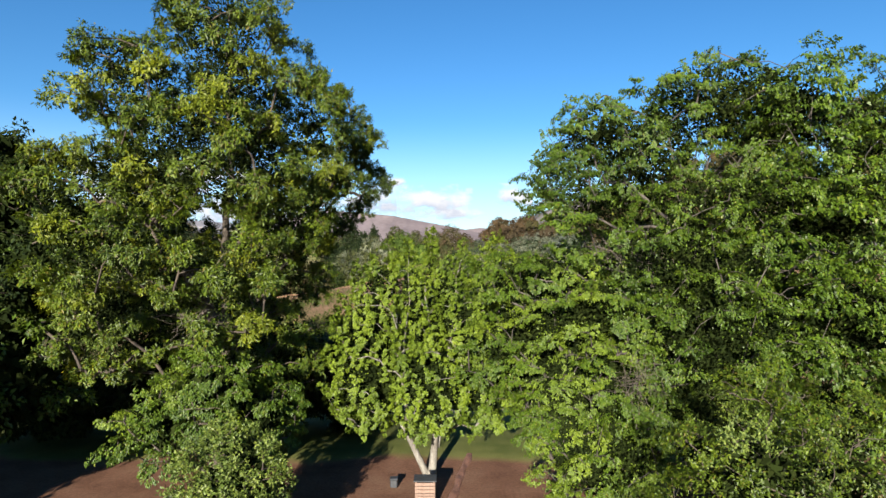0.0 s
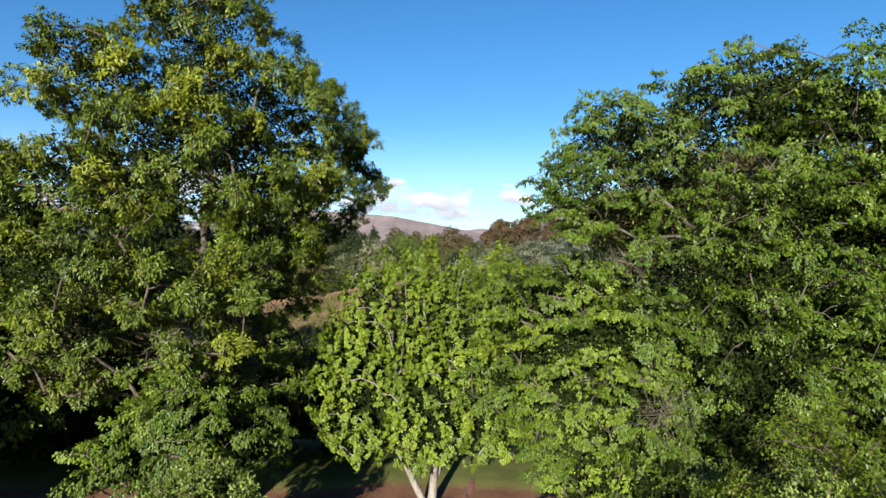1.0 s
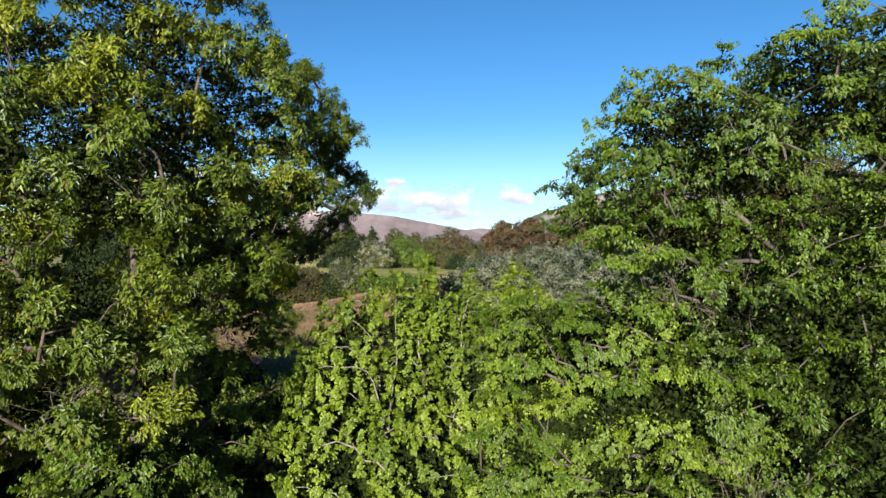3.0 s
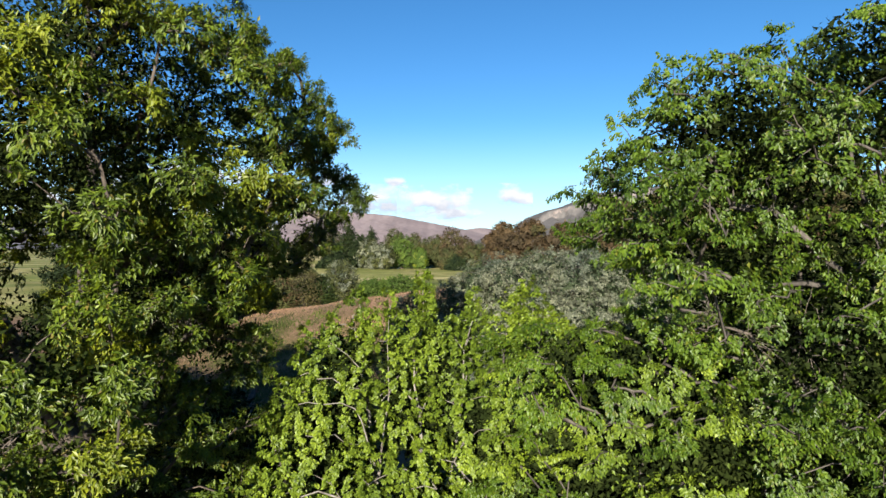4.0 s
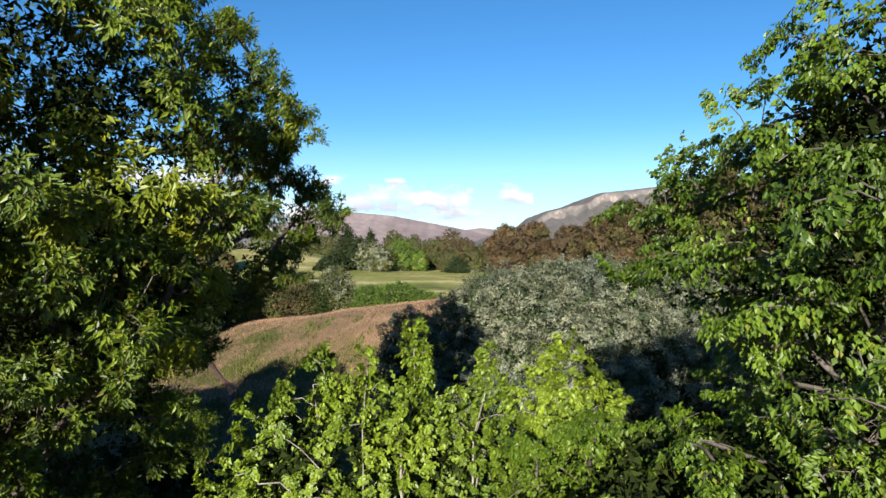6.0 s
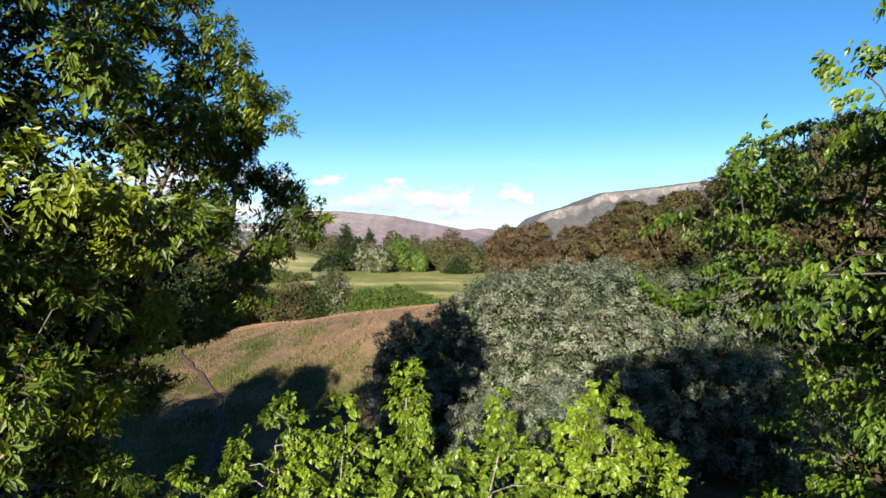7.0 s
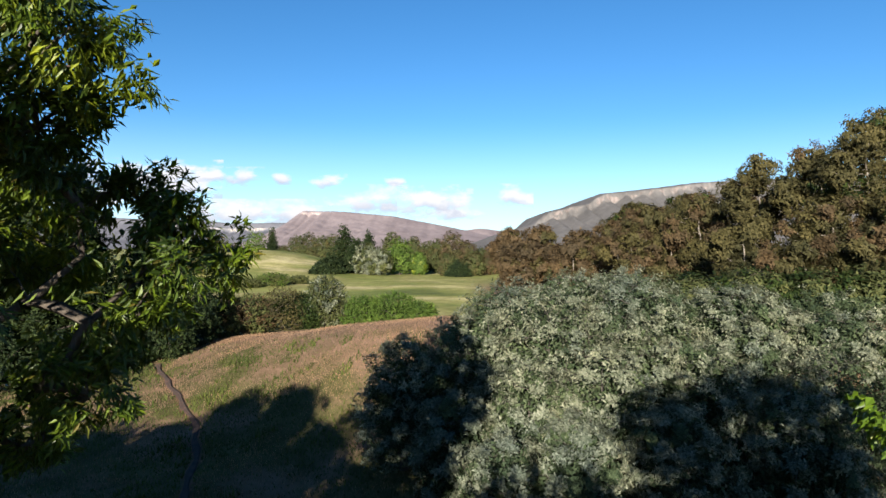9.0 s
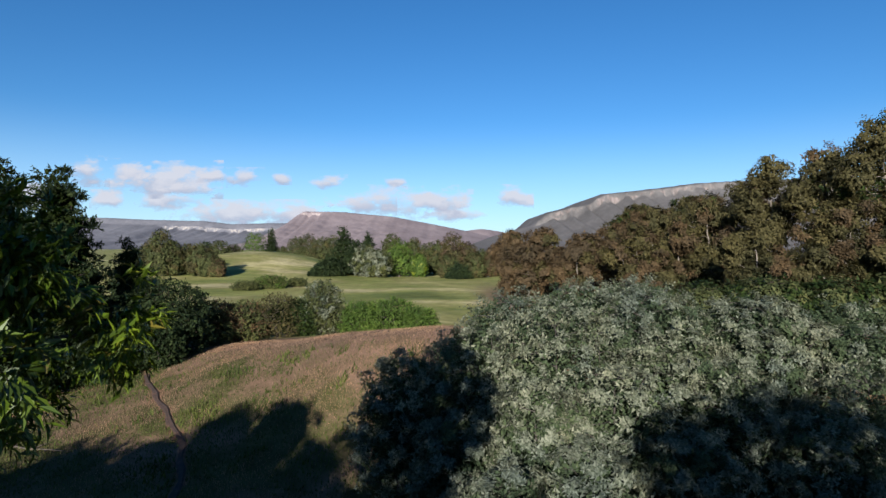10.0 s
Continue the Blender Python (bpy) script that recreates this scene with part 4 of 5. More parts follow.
# unseen tree, added to cast the shade on the left of the garden
make_tree("dark_tree", (-20.5, 12.0), "dark green broadleaf tree, mainly out of view, casting shade", [(0, 0, 5.0, 4.2, 4.2, 4.6), (2.0, 2.0, 3.4, 3.0, 3.0, 3.2)], (LEAF_DARK,), BARK_BROWN, [[(0, 0, 0), (0, 0, 4), (0.1, 0, 8.0)]],
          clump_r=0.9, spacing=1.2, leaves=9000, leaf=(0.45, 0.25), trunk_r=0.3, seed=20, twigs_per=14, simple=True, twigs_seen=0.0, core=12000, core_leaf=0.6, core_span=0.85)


# unseen tree further left, added for the shade low on the meadow
make_tree("dark_tree", (-32.0, 24.5), "dark green broadleaf tree, mainly out of view, casting shade", [(0, 0, 6.6, 5.0, 4.2, 5.0), (-4.0, 0.0, 5.4, 4.0, 4.0, 4.4)], (LEAF_DARK,), BARK_BROWN, [[(0, 0, 0), (0, 0, 4), (0.1, 0, 9.0)]],
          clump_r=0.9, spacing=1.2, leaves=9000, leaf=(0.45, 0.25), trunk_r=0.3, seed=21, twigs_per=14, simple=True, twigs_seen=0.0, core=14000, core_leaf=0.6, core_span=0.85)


def dead_wood(root, at, r, seed, count=70, limb=None):
    """A tangle of bare grey-brown twigs inside a crown, with a broken limb."""
    rng = np.random.default_rng(seed)
    c = np.array(at, float) - np.array(root.location)
    p = c + rng.normal(size=(count, 3)) * r * 0.35
    P, Q, R0, R1 = [], [], [], []
    d = unit(rng.normal(size=(count, 3)) + np.array([0.2, -0.3, 0.1]))
    for k in range(4):
        d = unit(d + rng.normal(size=(count, 3)) * 0.4 + np.array([0, 0, -0.06]))
        q = p + d * (r * rng.uniform(0.12, 0.4, count))[:, None]
        P.append(p), Q.append(q), R0.append(np.full(count, 0.008 - 0.0016 * k)), R1.append(np.full(count, 0.0064 - 0.0016 * k))
        p = q
    if limb:
        a = c
        for k in range(5):
            b = c + np.array(limb) * (k + 1) / 5 + rng.normal(size=3) * 0.06
            P.append(a[None]), Q.append(b[None]), R0.append(np.array([0.035 - 0.005 * k])), R1.append(np.array([0.03 - 0.005 * k]))
            a = b
    part("dead_branch", tubes_mesh("dead_branch", np.concatenate(P), np.concatenate(Q), np.concatenate(R0), np.concatenate(R1), 4, BARK_DEAD), root, "bare grey-brown dead twigs")["kind"] = "stuff"


dead_wood(right_tree, (5.9, 17.9, 5.0), 0.75, 301, 90)
dead_wood(right_tree, (5.6, 19.2, 8.8), 0.6, 302, 34, (-0.9, -0.2, 0.35))
dead_wood(right_tree, (5.3, 20.4, 8.8), 0.6, 303, 26, (-1.0, -0.3, 0.3))
dead_wood(right_tree, (7.0, 19.6, 8.8), 0.7, 304, 40)
dead_wood(right_tree, (4.5, 23.0, 10.95), 0.4, 307, 14, (-1.2, 0.6, -0.2))
dead_wood(left_tree, (-6.2, 22.6, 9.0), 0.8, 305, 50, (0.5, -0.2, 0.9))
dead_wood(left_tree, (-8.4, 19.6, 6.6), 0.7, 306, 36, (0.6, -0.2, 0.4))


# ---- garden fittings ----
WOOD, n, l, bsdf = material("slat_wood")
grain = noise_at(n, l, 14.0, 5, 0.6)
each = n.new("ShaderNodeObjectInfo").outputs["Random"]
l.new(mixed(n, l, ramp(n, l, grain, [(0.3, (0.14, 0.085, 0.06)), (0.7, (0.225, 0.15, 0.115))]), ramp(n, l, each, [(0.0, 0.8), (1.0, 1.15)]), 1.0, "MULTIPLY"), bsdf.inputs["Base Color"])
bsdf.inputs["Roughness"].default_value = 0.8
bumped(n, l, bsdf, grain, 0.3, 0.004)
SLATE, n, l, bsdf = material("dark_lid")
l.new(ramp(n, l, noise_at(n, l, 8.0, 5), [(0.3, (0.0151, 0.0166, 0.0202)), (0.7, (0.0378, 0.0403, 0.0454))]), bsdf.inputs["Base Color"])
bsdf.inputs["Roughness"].default_value = 0.6


def block(name, size, at, mat, parent, bevel=0.01):
    bm = bmesh.new()
    bmesh.ops.create_cube(bm, size=1, matrix=Matrix.Diagonal((*size, 1)))
    bmesh.ops.bevel(bm, geom=bm.edges[:], offset=bevel, segments=1, affect="EDGES")
    me = bpy.data.meshes.new(name)
    bm.to_mesh(me)
    bm.free()
    me.materials.append(mat)
    ob = part(name, me, parent)
    ob.location = at
    return ob


bin_box = thing("slatted_bin", (-0.62, 20.6, gz(-0.62, 20.6)), "wooden slatted garden bin with a dark lid on bare soil", "bin")
for k in range(7):
    for side in (-1, 1):
        block("slat", (0.7, 0.025, 0.105), (0, side * 0.26, 0.1 + k * 0.122), WOOD, bin_box, 0.005)
        block("slat", (0.025, 0.48, 0.105), (side * 0.34, 0, 0.1 + k * 0.122), WOOD, bin_box, 0.005)
for a in (-1, 1):
    for b in (-1, 1):
        block("corner_post", (0.05, 0.05, 0.92), (a * 0.3, b * 0.22, 0.46), WOOD, bin_box, 0.006)
block("lid", (0.8, 0.62, 0.045), (0, 0, 0.945), SLATE, bin_box, 0.012)
stump = thing("stone_block", (-1.86, 22.3, gz(-1.86, 22.3)), "small dark grey stone block on the soil", "block")
block("body", (0.27, 0.26, 0.3), (0, 0, 0.15), SLATE, stump, 0.03)
block("cap", (0.31, 0.3, 0.06), (0, 0, 0.33), SLATE, stump, 0.02)
EARTH, n, l, bsdf = material("red_earth")
l.new(ramp(n, l, noise_at(n, l, 5.0, 6, 0.65), [(0.3, (0.1, 0.045, 0.028)), (0.55, (0.17, 0.075, 0.048)), (0.75, (0.22, 0.11, 0.075))]), bsdf.inputs["Base Color"])
bsdf.inputs["Roughness"].default_value = 0.95
bumped(n, l, bsdf, noise_at(n, l, 22.0, 5), 0.7, 0.03)
# a low ridge of red earth along the garden path
u = np.linspace(0, 1, 40)[:, None]
v = np.linspace(-1, 1, 9)[None]
RX = 0.3 + 0.85 * u + v * (0.17 + 0.03 * np.sin(u * 17)) + 0.03 * np.sin(u * 9)
RY = 21.0 + 4.8 * u + 0 * v
RZ = ground_z(RX, RY) - 0.03 + 0.12 * np.sqrt(np.maximum(1 - v ** 2, 0)) * (0.85 + 0.15 * np.sin(u * 23 + v * 2)) + 0.012 * bumps(RX, RY, 0.12)
ids = np.arange(RX.size).reshape(RX.shape)
quads = np.stack([ids[:-1, :-1], ids[:-1, 1:], ids[1:, 1:], ids[1:, :-1]], -1).reshape(-1, 4)
tagged(new("earth_edging", mesh_from("earth_edging", np.stack([RX, RY, RZ], -1).reshape(-1, 3), quads, (EARTH,), None, True)), "low ridge of red earth edging the garden path", "edging", kind="structure")


# ---- wild growth on the slope and beyond ----
def bush(name, x, y, w, h, mats, label, seed, n=7000, leaf=(0.4, 0.16), bark=BARK_BROWN, group="", category="bush", weights=None, **more):
    """A dense bush or low tree whose foliage reaches down to the ground."""
    kw = dict(clump_r=max(0.17 * w, 0.5), spacing=max(0.19 * w, 0.5), flat=0.85, droop=0.15, rise=0.3, face_up=0.3, shell=0.72,
              trunk_r=0.1 + 0.012 * h, limb_r=0.015, twigs_per=12, inner=0.12, simple=True, twigs_seen=0.0, sides=3)
    kw.update(more)
    return make_tree(name, (x, y), label, [(0, 0, h * 0.56, w, w, h * 0.45), (0.35 * w, -0.3 * w, h * 0.36, w * 0.8, w * 0.75, h * 0.36), (-0.4 * w, -0.2 * w, h * 0.4, w * 0.72, w * 0.75, h * 0.4)],
                     mats, bark, [[(0, 0, 0), (0.05 * w, 0, h * 0.4), (0, 0, h * 0.85)]], leaves=n, leaf=leaf, seed=seed, mat_weights=weights, category=category, group=group, **kw)


WATTLES = [(-2.4, 56.6, 2.7, 7.0), (1.6, 57.4, 3.2, 8.6), (6.4, 56.6, 4.0, 9.8), (4.6, 62.5, 3.8, 10.0), (9.6, 63.0, 4.0, 10.6), (12.2, 59.0, 4.0, 10.3), (13.6, 64.5, 3.8, 10.8),
           (19.4, 60.0, 3.8, 9.8), (25.0, 59.0, 4.2, 8.2), (31.0, 58.5, 4.4, 7.2), (8.6, 52.4, 3.4, 7.0), (14.6, 53.6, 3.4, 7.2), (22.2, 53.5, 3.8, 6.8), (28.5, 53.5, 4.0, 6.0), (35, 55, 4.2, 6.2), (18.2, 56.2, 2.8, 8.0), (11.6, 55.2, 2.6, 8.2),
           (18.6, 51.0, 3.0, 5.4), (11.6, 50.0, 2.6, 4.6), (29, 65, 4.2, 8.8), (36, 63, 4.2, 8.0), (2.8, 48.2, 2.4, 3.6), (6.2, 48.6, 2.6, 4.2), (0.8, 52.4, 2.3, 4.6), (4.6, 52.6, 2.8, 6.4)]
for i, (x, y, w, top) in enumerate(WATTLES):
    # the darker green core paints shade into the gaps between boughs
    bush("silver_wattle", x, y, w, max(top - gz(x, y), 2.6), (LEAF_GREY, LEAF_FERN), "dense grey-green silver wattle on the slope", 40 + i, 15500 if y < 62 else 6000, (0.2, 0.104), BARK_GREY, "silver wattles", "tree", weights=(0.94, 0.06) if x < 20 else (0.7, 0.3) if x < 27 else (0.35, 0.65), clump_r=0.34, spacing=1.0, bough=(0.5, 5, 0.95), twigs_per=10, twigs_seen=0.02, loose=0.3, rise=0.55, core=6000, core_span=0.9, core_leaf=0.26, core_mat=LEAF_FERN)


def gum(x, y, top, w, seed, rust, n=12500):
    h = top - gz(x, y)
    make_tree("gum_tree", (x, y), "tall gum tree with rust-tinged foliage and pale trunk" if rust > 0.5 else "tall olive-brown gum tree with pale trunk",
              [(0.05 * w, 0, h * 0.86, w * 0.62, w * 0.62, h * 0.12), (-0.5 * w, 0.1 * w, h * 0.7, w * 0.55, w * 0.6, h * 0.13), (0.55 * w, -0.1 * w, h * 0.64, w * 0.55, w * 0.6, h * 0.13),
               (-0.1 * w, -0.4 * w, h * 0.52, w * 0.6, w * 0.55, h * 0.13), (0.1 * w, 0.1 * w, h * 0.3, w * 0.66, w * 0.62, h * 0.18)],
              # right-hand gums: darker olive leaves, partly painting the shade that lies on them
              (LEAF_GUM, LEAF_RUST) if x < 42 else (LEAF_GUM, LEAF_DARK), BARK_GUM, [[(0, -0.2 * w, 0), (0.2, -0.3 * w, h * 0.4), (0, 0, h * 0.92)], [(0.1, -0.25 * w, h * 0.3), (0.45 * w, -0.2 * w, h * 0.65)]],
              loose=0.3, clump_r=0.5, spacing=1.4, bough=(0.9, 8, 0.9), leaves=n, leaf=(0.31 * max(1, y / 85), 0.185 * max(1, y / 85)), flat=0.9, droop=0.45, face_up=0.3, shell=0.82, trunk_r=0.2, limb_r=0.018, twig_r=0.012, seed=seed,
              twigs_per=12, mat_weights=(1 - rust, rust) if x < 42 else (0.7, 0.3), group="gum trees", inner=0.05, simple=True, twigs_seen=0.02, sides=3, core=3600, core_leaf=0.42, core_span=0.92, core_mat=LEAF_GUM)


GUMS = [(37, 90, 24.0, 3.6, 0.15), (40, 85, 24.2, 3.8, 0.3), (42, 79.5, 26.0, 4.0, 0.2), (46.5, 82, 28, 4.4, 0.2), (33, 97, 19.6, 4.0, 0.4), (40, 101, 22.5, 4.4, 0.3), (30, 80, 15.5, 3.6, 0.3),
        (37, 77, 17.5, 4.0, 0.5), (44, 73, 20, 4.2, 0.2), (27, 106, 16.5, 4.4, 0.5), (32, 114, 19.5, 4.6, 0.3), (42, 118, 22.0, 5.0, 0.4), (22.5, 118, 15.5, 4.4, 0.85),
        (31, 131, 18.0, 4.4, 0.6), (57, 110, 27, 5.0, 0.2), (14, 122, 14.0, 4.4, 0.8), (19.5, 140, 17.2, 4.8, 0.9), (14.2, 146, 17.0, 4.6, 0.8), (40, 140, 21.5, 5.0, 0.5), (55, 155, 25, 6, 0.3), (47, 165, 24, 6, 0.3),
        (36, 68, 14.5, 3.8, 0.3), (42, 66, 17, 4.0, 0.2), (49, 69, 21, 4.4, 0.3), (30, 70, 13, 3.4, 0.4), (54, 76, 29.5, 4.6, 0.2), (30.5, 100, 15.8, 3.2, 0.3), (26, 96, 13.2, 3.0, 0.5), (20, 112, 13.6, 3.2, 0.6)]
for i, (x, y, top, w, rust) in enumerate(GUMS):
    gum(x, y, top, w, 70 + i, min(1.5 * rust ** 1.6, 0.95))


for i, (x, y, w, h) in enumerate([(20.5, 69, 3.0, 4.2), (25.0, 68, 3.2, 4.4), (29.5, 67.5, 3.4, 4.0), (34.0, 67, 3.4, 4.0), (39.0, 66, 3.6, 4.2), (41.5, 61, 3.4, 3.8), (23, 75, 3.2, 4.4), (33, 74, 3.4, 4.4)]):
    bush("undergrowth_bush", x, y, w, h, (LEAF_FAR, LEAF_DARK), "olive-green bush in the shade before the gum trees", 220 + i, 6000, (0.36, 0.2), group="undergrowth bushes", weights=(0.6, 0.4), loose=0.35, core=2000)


def pine(name, x, y, top, w, seed, mats, n=12000, leaf=(0.5, 0.2), label="dark green conifer", group="conifers"):
    """A conifer: tiers of boughs that shorten upwards."""
    h = top - gz(x, y)
    tiers = [(0, 0, h * f, w * (1.03 - f) ** 0.6, w * (1.03 - f) ** 0.6, h * 0.1) for f in (0.14, 0.26, 0.38, 0.5, 0.62, 0.74, 0.85, 0.94)]
    make_tree(name, (x, y), label, tiers, mats, BARK_BROWN, [[(0, 0, 0), (0, 0, h * 0.5), (0, 0, h * 0.97)]], clump_r=max(0.2 * w, 0.7), spacing=max(0.22 * w, 0.8), leaves=n, leaf=leaf,
              flat=0.6, droop=0.1, rise=0.15, face_up=0.3, shell=0.5, trunk_r=0.3, limb_r=0.025, seed=seed, twigs_per=12, group=group, inner=0.12, simple=True, twigs_seen=0.0, sides=3, core=n // 2, core_leaf=0.6, core_span=0.8)


pine("pine_tree", -37.8, 80, 20.6, 7.2, 101, (LEAF_PINE,), 38000, (0.36, 0.17), "tall dark green pine beside the meadow")
pine("pine_tree", -44.5, 82, 21.2, 7.2, 102, (LEAF_PINE,), 34000, (0.36, 0.17), "tall dark green pine beside the meadow")
pine("pine_tree", -35.0, 88, 13.8, 5.4, 103, (LEAF_PINE,), 18000, (0.32, 0.13), "dark green pine beside the meadow")
bush("dark_bush", -30.5, 87, 5.0, 8.4, (LEAF_PINE,), "dark green bush at the edge of the meadow", 104, 12000, (0.4, 0.18), group="meadow bushes")
bush("dark_bush", -36.0, 82, 5.0, 8.0, (LEAF_PINE,), "dark green bush filling the shade beneath the pines", 105, 12000, (0.4, 0.18), group="meadow bushes", core=4000)
# three more dark bushes, added in place of tree shade on the ground
bush("dark_bush", -33.5, 80.0, 3.4, 4.6, (LEAF_PINE,), "dark green bush filling the shade beneath the pines", 117, 8000, (0.36, 0.17), group="meadow bushes", core=3000)
bush("dark_bush", -39.5, 77.5, 4.0, 5.0, (LEAF_PINE,), "dark green bush filling the shade beneath the pines", 118, 8000, (0.36, 0.17), group="meadow bushes", core=3000)
bush("dark_bush", -28.6, 81.5, 2.6, 4.4, (LEAF_PINE,), "dark green bush at the edge of the meadow", 119, 7000, (0.36, 0.17), group="meadow bushes", core=3000)
bush("dry_bush", -27.8, 93, 3.4, 5.4, (LEAF_FAR, LEAF_RUST), "yellow-brown dry bush behind the meadow", 106, 6000, (0.4, 0.16), group="meadow bushes", weights=(0.7, 0.3))
bush("dry_bush", -24.0, 94, 2.8, 4.8, (LEAF_FAR, LEAF_RUST), "yellow-brown dry bush behind the meadow", 107, 6000, (0.4, 0.16), group="meadow bushes", weights=(0.7, 0.3))
bush("dry_bush", -20.4, 95, 2.8, 5.6, (LEAF_GUM,), "brown thinly leaved bush behind the meadow", 108, 4000, (0.35, 0.12), group="meadow bushes")
bush("dark_bush", -18.0, 96, 2.2, 4.6, (LEAF_DARK,), "dark green bush behind the meadow", 109, 5000, (0.4, 0.18), group="meadow bushes")
bush("grey_bush", -15.4, 97, 2.6, 7.0, (LEAF_GREY, LEAF_FAR), "grey-green bush behind the meadow", 110, 7000, (0.4, 0.15), group="meadow bushes", weights=(0.4, 0.6))
bush("green_bush", -10.5, 97, 2.8, 4.3, (LEAF_FIELD,), "bright green bush behind the meadow", 111, 8000, (0.35, 0.13), group="meadow bushes")
bush("green_bush", -6.6, 98, 3.6, 5.4, (LEAF_FIELD,), "bright green bush behind the meadow", 112, 9000, (0.35, 0.13), group="meadow bushes")
bush("green_bush", -3.2, 97, 2.6, 4.5, (LEAF_FIELD,), "bright green bush behind the meadow", 113, 8000, (0.35, 0.13), group="meadow bushes")
bush("field_bush", -49, 190, 4.5, 3.6, (LEAF_FAR, LEAF_FIELD), "low green bush in the field", 114, 3000, (0.5, 0.25), group="field bushes", weights=(0.6, 0.4))
bush("field_bush", -55, 186, 3.5, 2.4, (LEAF_FAR,), "low green bush in the field", 115, 2000, (0.5, 0.25), group="field bushes")
bush("field_bush", -43, 195, 3.0, 2.2, (LEAF_FAR,), "low green bush in the field", 116, 2000, (0.5, 0.25), group="field bushes")
# bearing, height of the top, distance, half width, kind
FAR_TREES = [(582, 455, 216, 5.0, "blue"), (566, 466, 214, 3.5, "blue"), (608, 402, 226, 5.0, "pine"), (628, 425, 222, 4.2, "pine"), (645, 432, 218, 4.6, "grey"), (668, 440, 214, 4.8, "grey"), (650, 414, 236, 4.0, "pine"),
             (706, 424, 220, 5.4, "green"), (740, 449, 218, 2.8, "lime"), (692, 412, 240, 4.4, "far"), (758, 428, 240, 4.6, "far"), (776, 424, 236, 4.4, "far"), (800, 410, 226, 4.8, "gum"), (826, 426, 226, 4.2, "gum"),
             (838, 446, 216, 3.6, "far"), (850, 440, 230, 4.0, "far"), (868, 448, 220, 4.0, "gum"), (730, 420, 252, 4.0, "far"), (810, 468, 210, 4.0, "blue"), (790, 450, 214, 3.4, "far"),
             (524, 418, 330, 6.0, "far"), (542, 412, 330, 6.0, "far"), (566, 418, 320, 6.0, "far"), (588, 416, 300, 5.5, "far"), (450, 410, 345, 7.2, "green"), (479, 405, 345, 4.2, "pine"), (498, 436, 345, 4.0, "far"),
             (284, 405, 206, 4.2, "far"), (266, 425, 210, 3.8, "far"), (304, 425, 208, 4.0, "far"), (330, 432, 212, 4.2, "far"), (352, 430, 206, 4.2, "far"), (372, 448, 204, 3.2, "far"), (384, 458, 204, 2.6, "gum"),
             (388, 424, 330, 6.0, "far"), (412, 432, 340, 5.0, "far"), (250, 440, 215, 3.6, "far"), (365, 428, 330, 6.0, "pine")]
KIND = {"blue": ((LEAF_GREY, LEAF_PINE), (0.35, 0.65), "blue-green conifer in the far clump"), "pine": ((LEAF_PINE,), None, "dark conifer in the distance"), "grey": ((LEAF_GREY, LEAF_FAR), (0.5, 0.5), "grey-green conifer in the far clump"),
        "green": ((LEAF_FIELD,), None, "bright green broadleaf tree in the distance"), "lime": ((LEAF_YELLOW, LEAF_FIELD), (0.12, 0.88), "small lime-green tree in the far clump"),
        "far": ((LEAF_FAR, LEAF_GUM), (0.7, 0.3), "olive-green tree in the distance"), "gum": ((LEAF_GUM, LEAF_RUST), (0.7, 0.3), "brownish gum tree in the distance")}
for i, (a, b, d, w, kind) in enumerate(FAR_TREES):
    x, y = (a - 784) / F * d, 22.7 + d
    top = 12.6 + (441 - b) / F * d
    mats, weights, label = KIND[kind]
    if kind in ("pine", "blue"):
        pine("far_conifer", x, y, top, 1.3 * w, 130 + i, mats[:1] if kind == "pine" else mats[1:], 6500, (0.75, 0.4), label, "far trees")
    else:
        bush("far_tree", x, y, w, top - gz(x, y), mats, label, 130 + i, 4200, (0.7, 0.4), group="far trees", category="tree", weights=weights, clump_r=0.2 * w, spacing=0.28 * w, loose=0.35, core=1200, core_span=0.85)


# ---- fallen wood on the meadow ----
log = thing("fallen_log", (-29.5, 64.5, gz(-29.5, 64.5)), "dark fallen log lying in the meadow grass", "log")
u = np.linspace(0, 1, 12)
lx, ly = -3.6 + 6.6 * u, 1.0 - 1.9 * u + 0.12 * np.sin(9 * u)
lz = ground_z(lx - 29.5, ly + 64.5) - gz(-29.5, 64.5) + 0.07
part("stem", stem_mesh("stem", np.stack([lx, ly, lz], -1), 0.1 - 0.06 * u, 8, BARK_BROWN), log)
for k, (a, c) in enumerate([((-2.0, 0.5, 0.2), (-1.1, 1.3, 0.5)), ((0.4, -0.2, 0.15), (1.3, 0.4, 0.45)), ((1.6, -0.5, 0.1), (1.9, -1.3, 0.35))]):
    w = np.linspace(0, 1, 5)[:, None]
    base = lz[int((a[0] + 3.6) / 6.6 * 11)]
    part("branch", stem_mesh("branch", (np.array(a) * (1 - w) + np.array(c) * w) + np.array([0, 0, base - 0.15]), (0.05 - 0.035 * w)[:, 0], 6, BARK_BROWN), log)


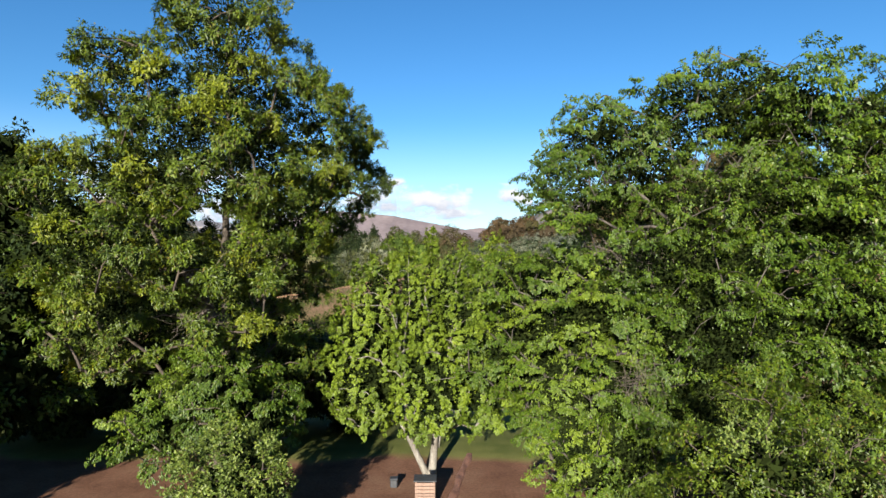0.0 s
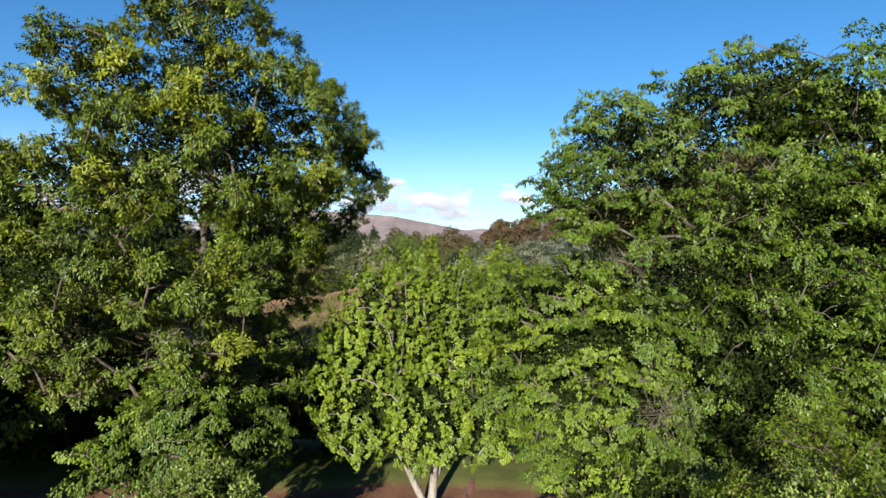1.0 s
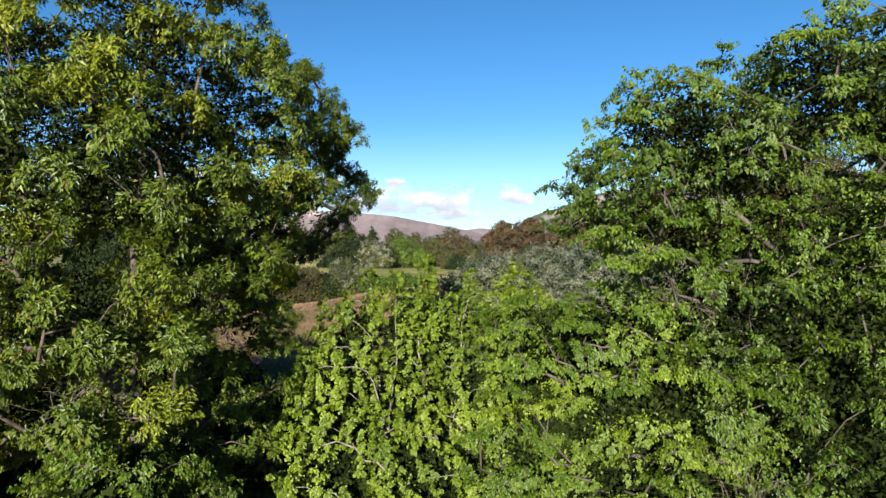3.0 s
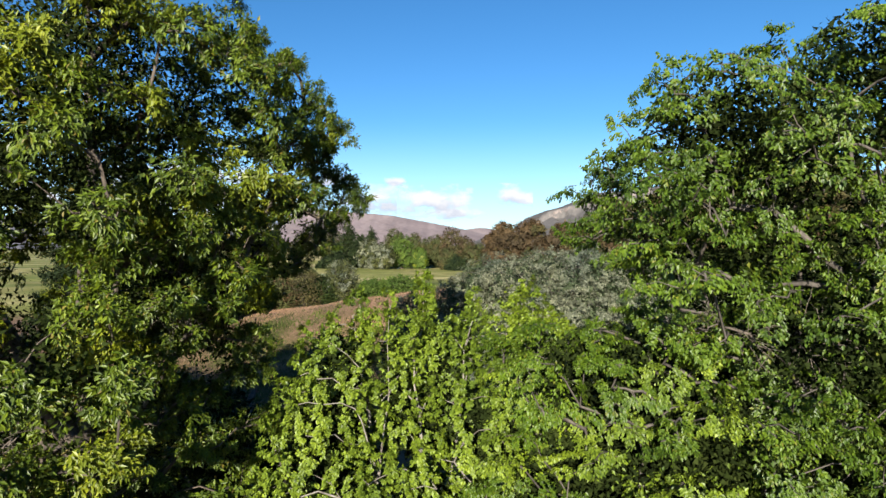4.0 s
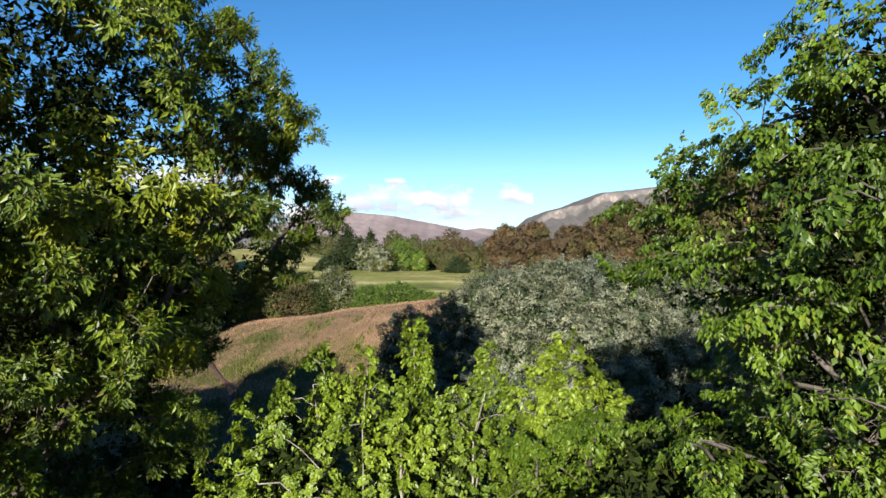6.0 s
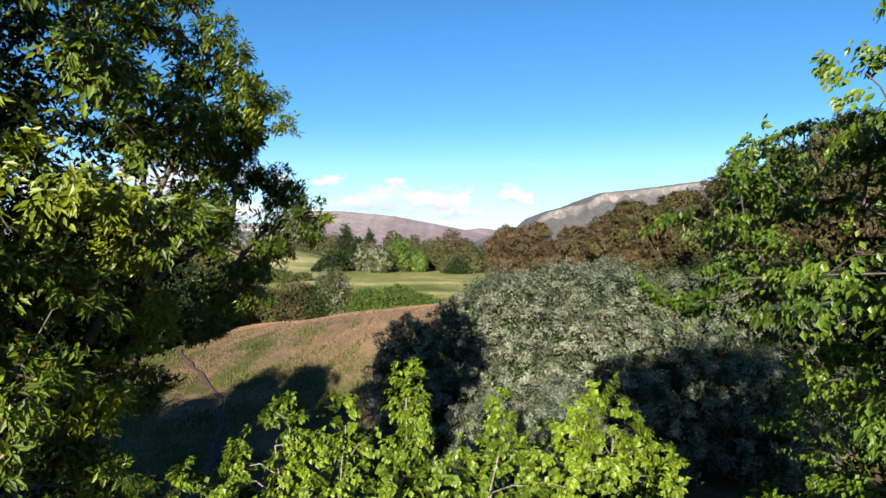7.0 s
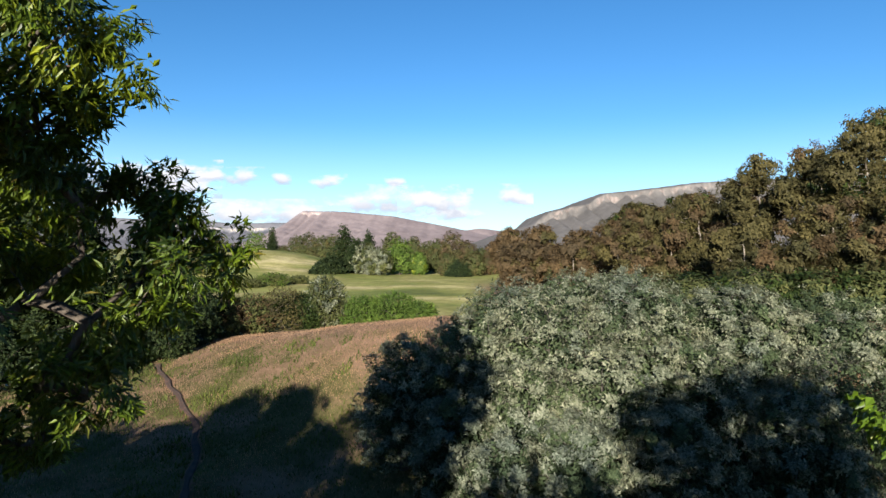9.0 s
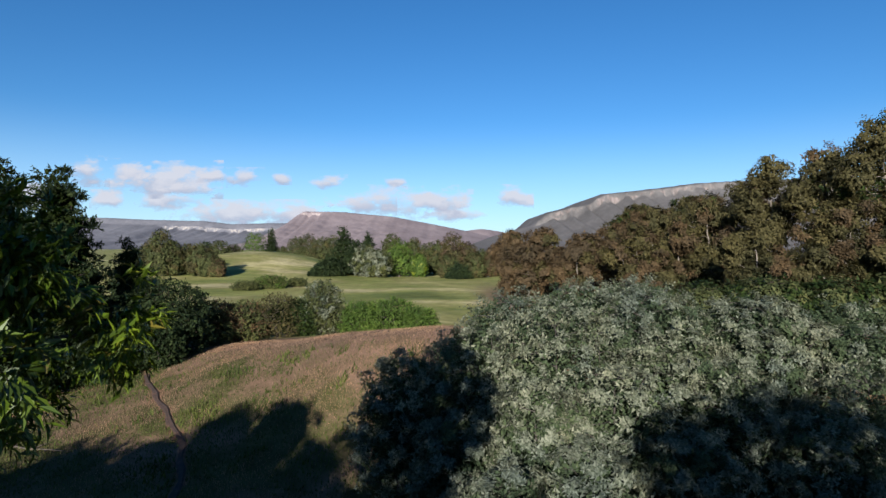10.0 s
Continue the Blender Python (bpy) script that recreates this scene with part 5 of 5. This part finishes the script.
# ---- grasses ----
def grasses(name, label, x0, x1, y0, y1, count, tall, wide, mat, seed, keep):
    """Tufts of upright blades, as one mesh."""
    rng = np.random.default_rng(seed)
    x, y = rng.uniform(x0, x1, count), rng.uniform(y0, y1, count)
    ok = keep(x, y, rng.random(count))
    x, y = x[ok], y[ok]
    z = ground_z(x, y) - 0.03
    way = unit(np.stack([rng.normal(0, 0.28, len(x)), rng.normal(0, 0.28, len(x)), np.ones(len(x))], -1))
    up = unit(np.stack([rng.normal(size=len(x)), rng.normal(size=len(x)) - 0.5, np.zeros(len(x))], -1))
    h = tall * rng.uniform(0.5, 1.25, len(x))
    return tagged(new(name, leaves_mesh(name, np.stack([x, y, z], -1), way, up, h, wide * rng.uniform(0.6, 1.3, len(x)), (mat,), simple=True)), label, "grass", kind="stuff")


GRASS_PINK = leaf_material("grass_pink", (0.1054, 0.06849, 0.0447), (0.178, 0.1125, 0.07762), (0.2752, 0.1811, 0.1317), rough=0.8, patch=0.15, spec=0.1)
GRASS_GREEN = leaf_material("grass_green", (0.02831, 0.04033, 0.009009), (0.04805, 0.06521, 0.01579), (0.08151, 0.09009, 0.02574), rough=0.8, patch=0.2, spec=0.1)
crest_at = lambda x: 70 - 0.65 * np.clip(x, -45, 12)
green_at = lambda x, y: smooth(0.1, 0.5, bumps(x, y, 2.6, 3.0) + 0.9 * smooth(3, 12, crest_at(x) - y) - 0.5)
grasses("meadow_grass", "pinkish-brown seeding meadow grass on the slope", -42, 3, 48, 92, 130000, 0.22, 0.034, GRASS_PINK, 201,
        lambda x, y, r: (y < crest_at(x) + 5) & (np.abs(x - path_x(y)) > 0.32) & (r > 0.85 * green_at(x, y)))
grasses("meadow_weeds", "green weeds and grass low on the slope", -42, 3, 48, 88, 90000, 0.22, 0.08, GRASS_GREEN, 202,
        lambda x, y, r: (y < crest_at(x) - 2) & (np.abs(x - path_x(y)) > 0.32) & (r < 0.25 + 0.75 * green_at(x, y)))
grasses("weed_clumps", "tall dark green weeds growing in clumps on the meadow", -30, 0, 50, 84, 20000, 0.42, 0.13, GRASS_GREEN, 203,
        lambda x, y, r: (y < crest_at(x) - 3) & (np.abs(x - path_x(y)) > 0.6) & (bumps(x, y, 1.1, 8.0) + 0.8 * bumps(x, y, 5.0, 4.0) > 0.55) & (r < 0.8))
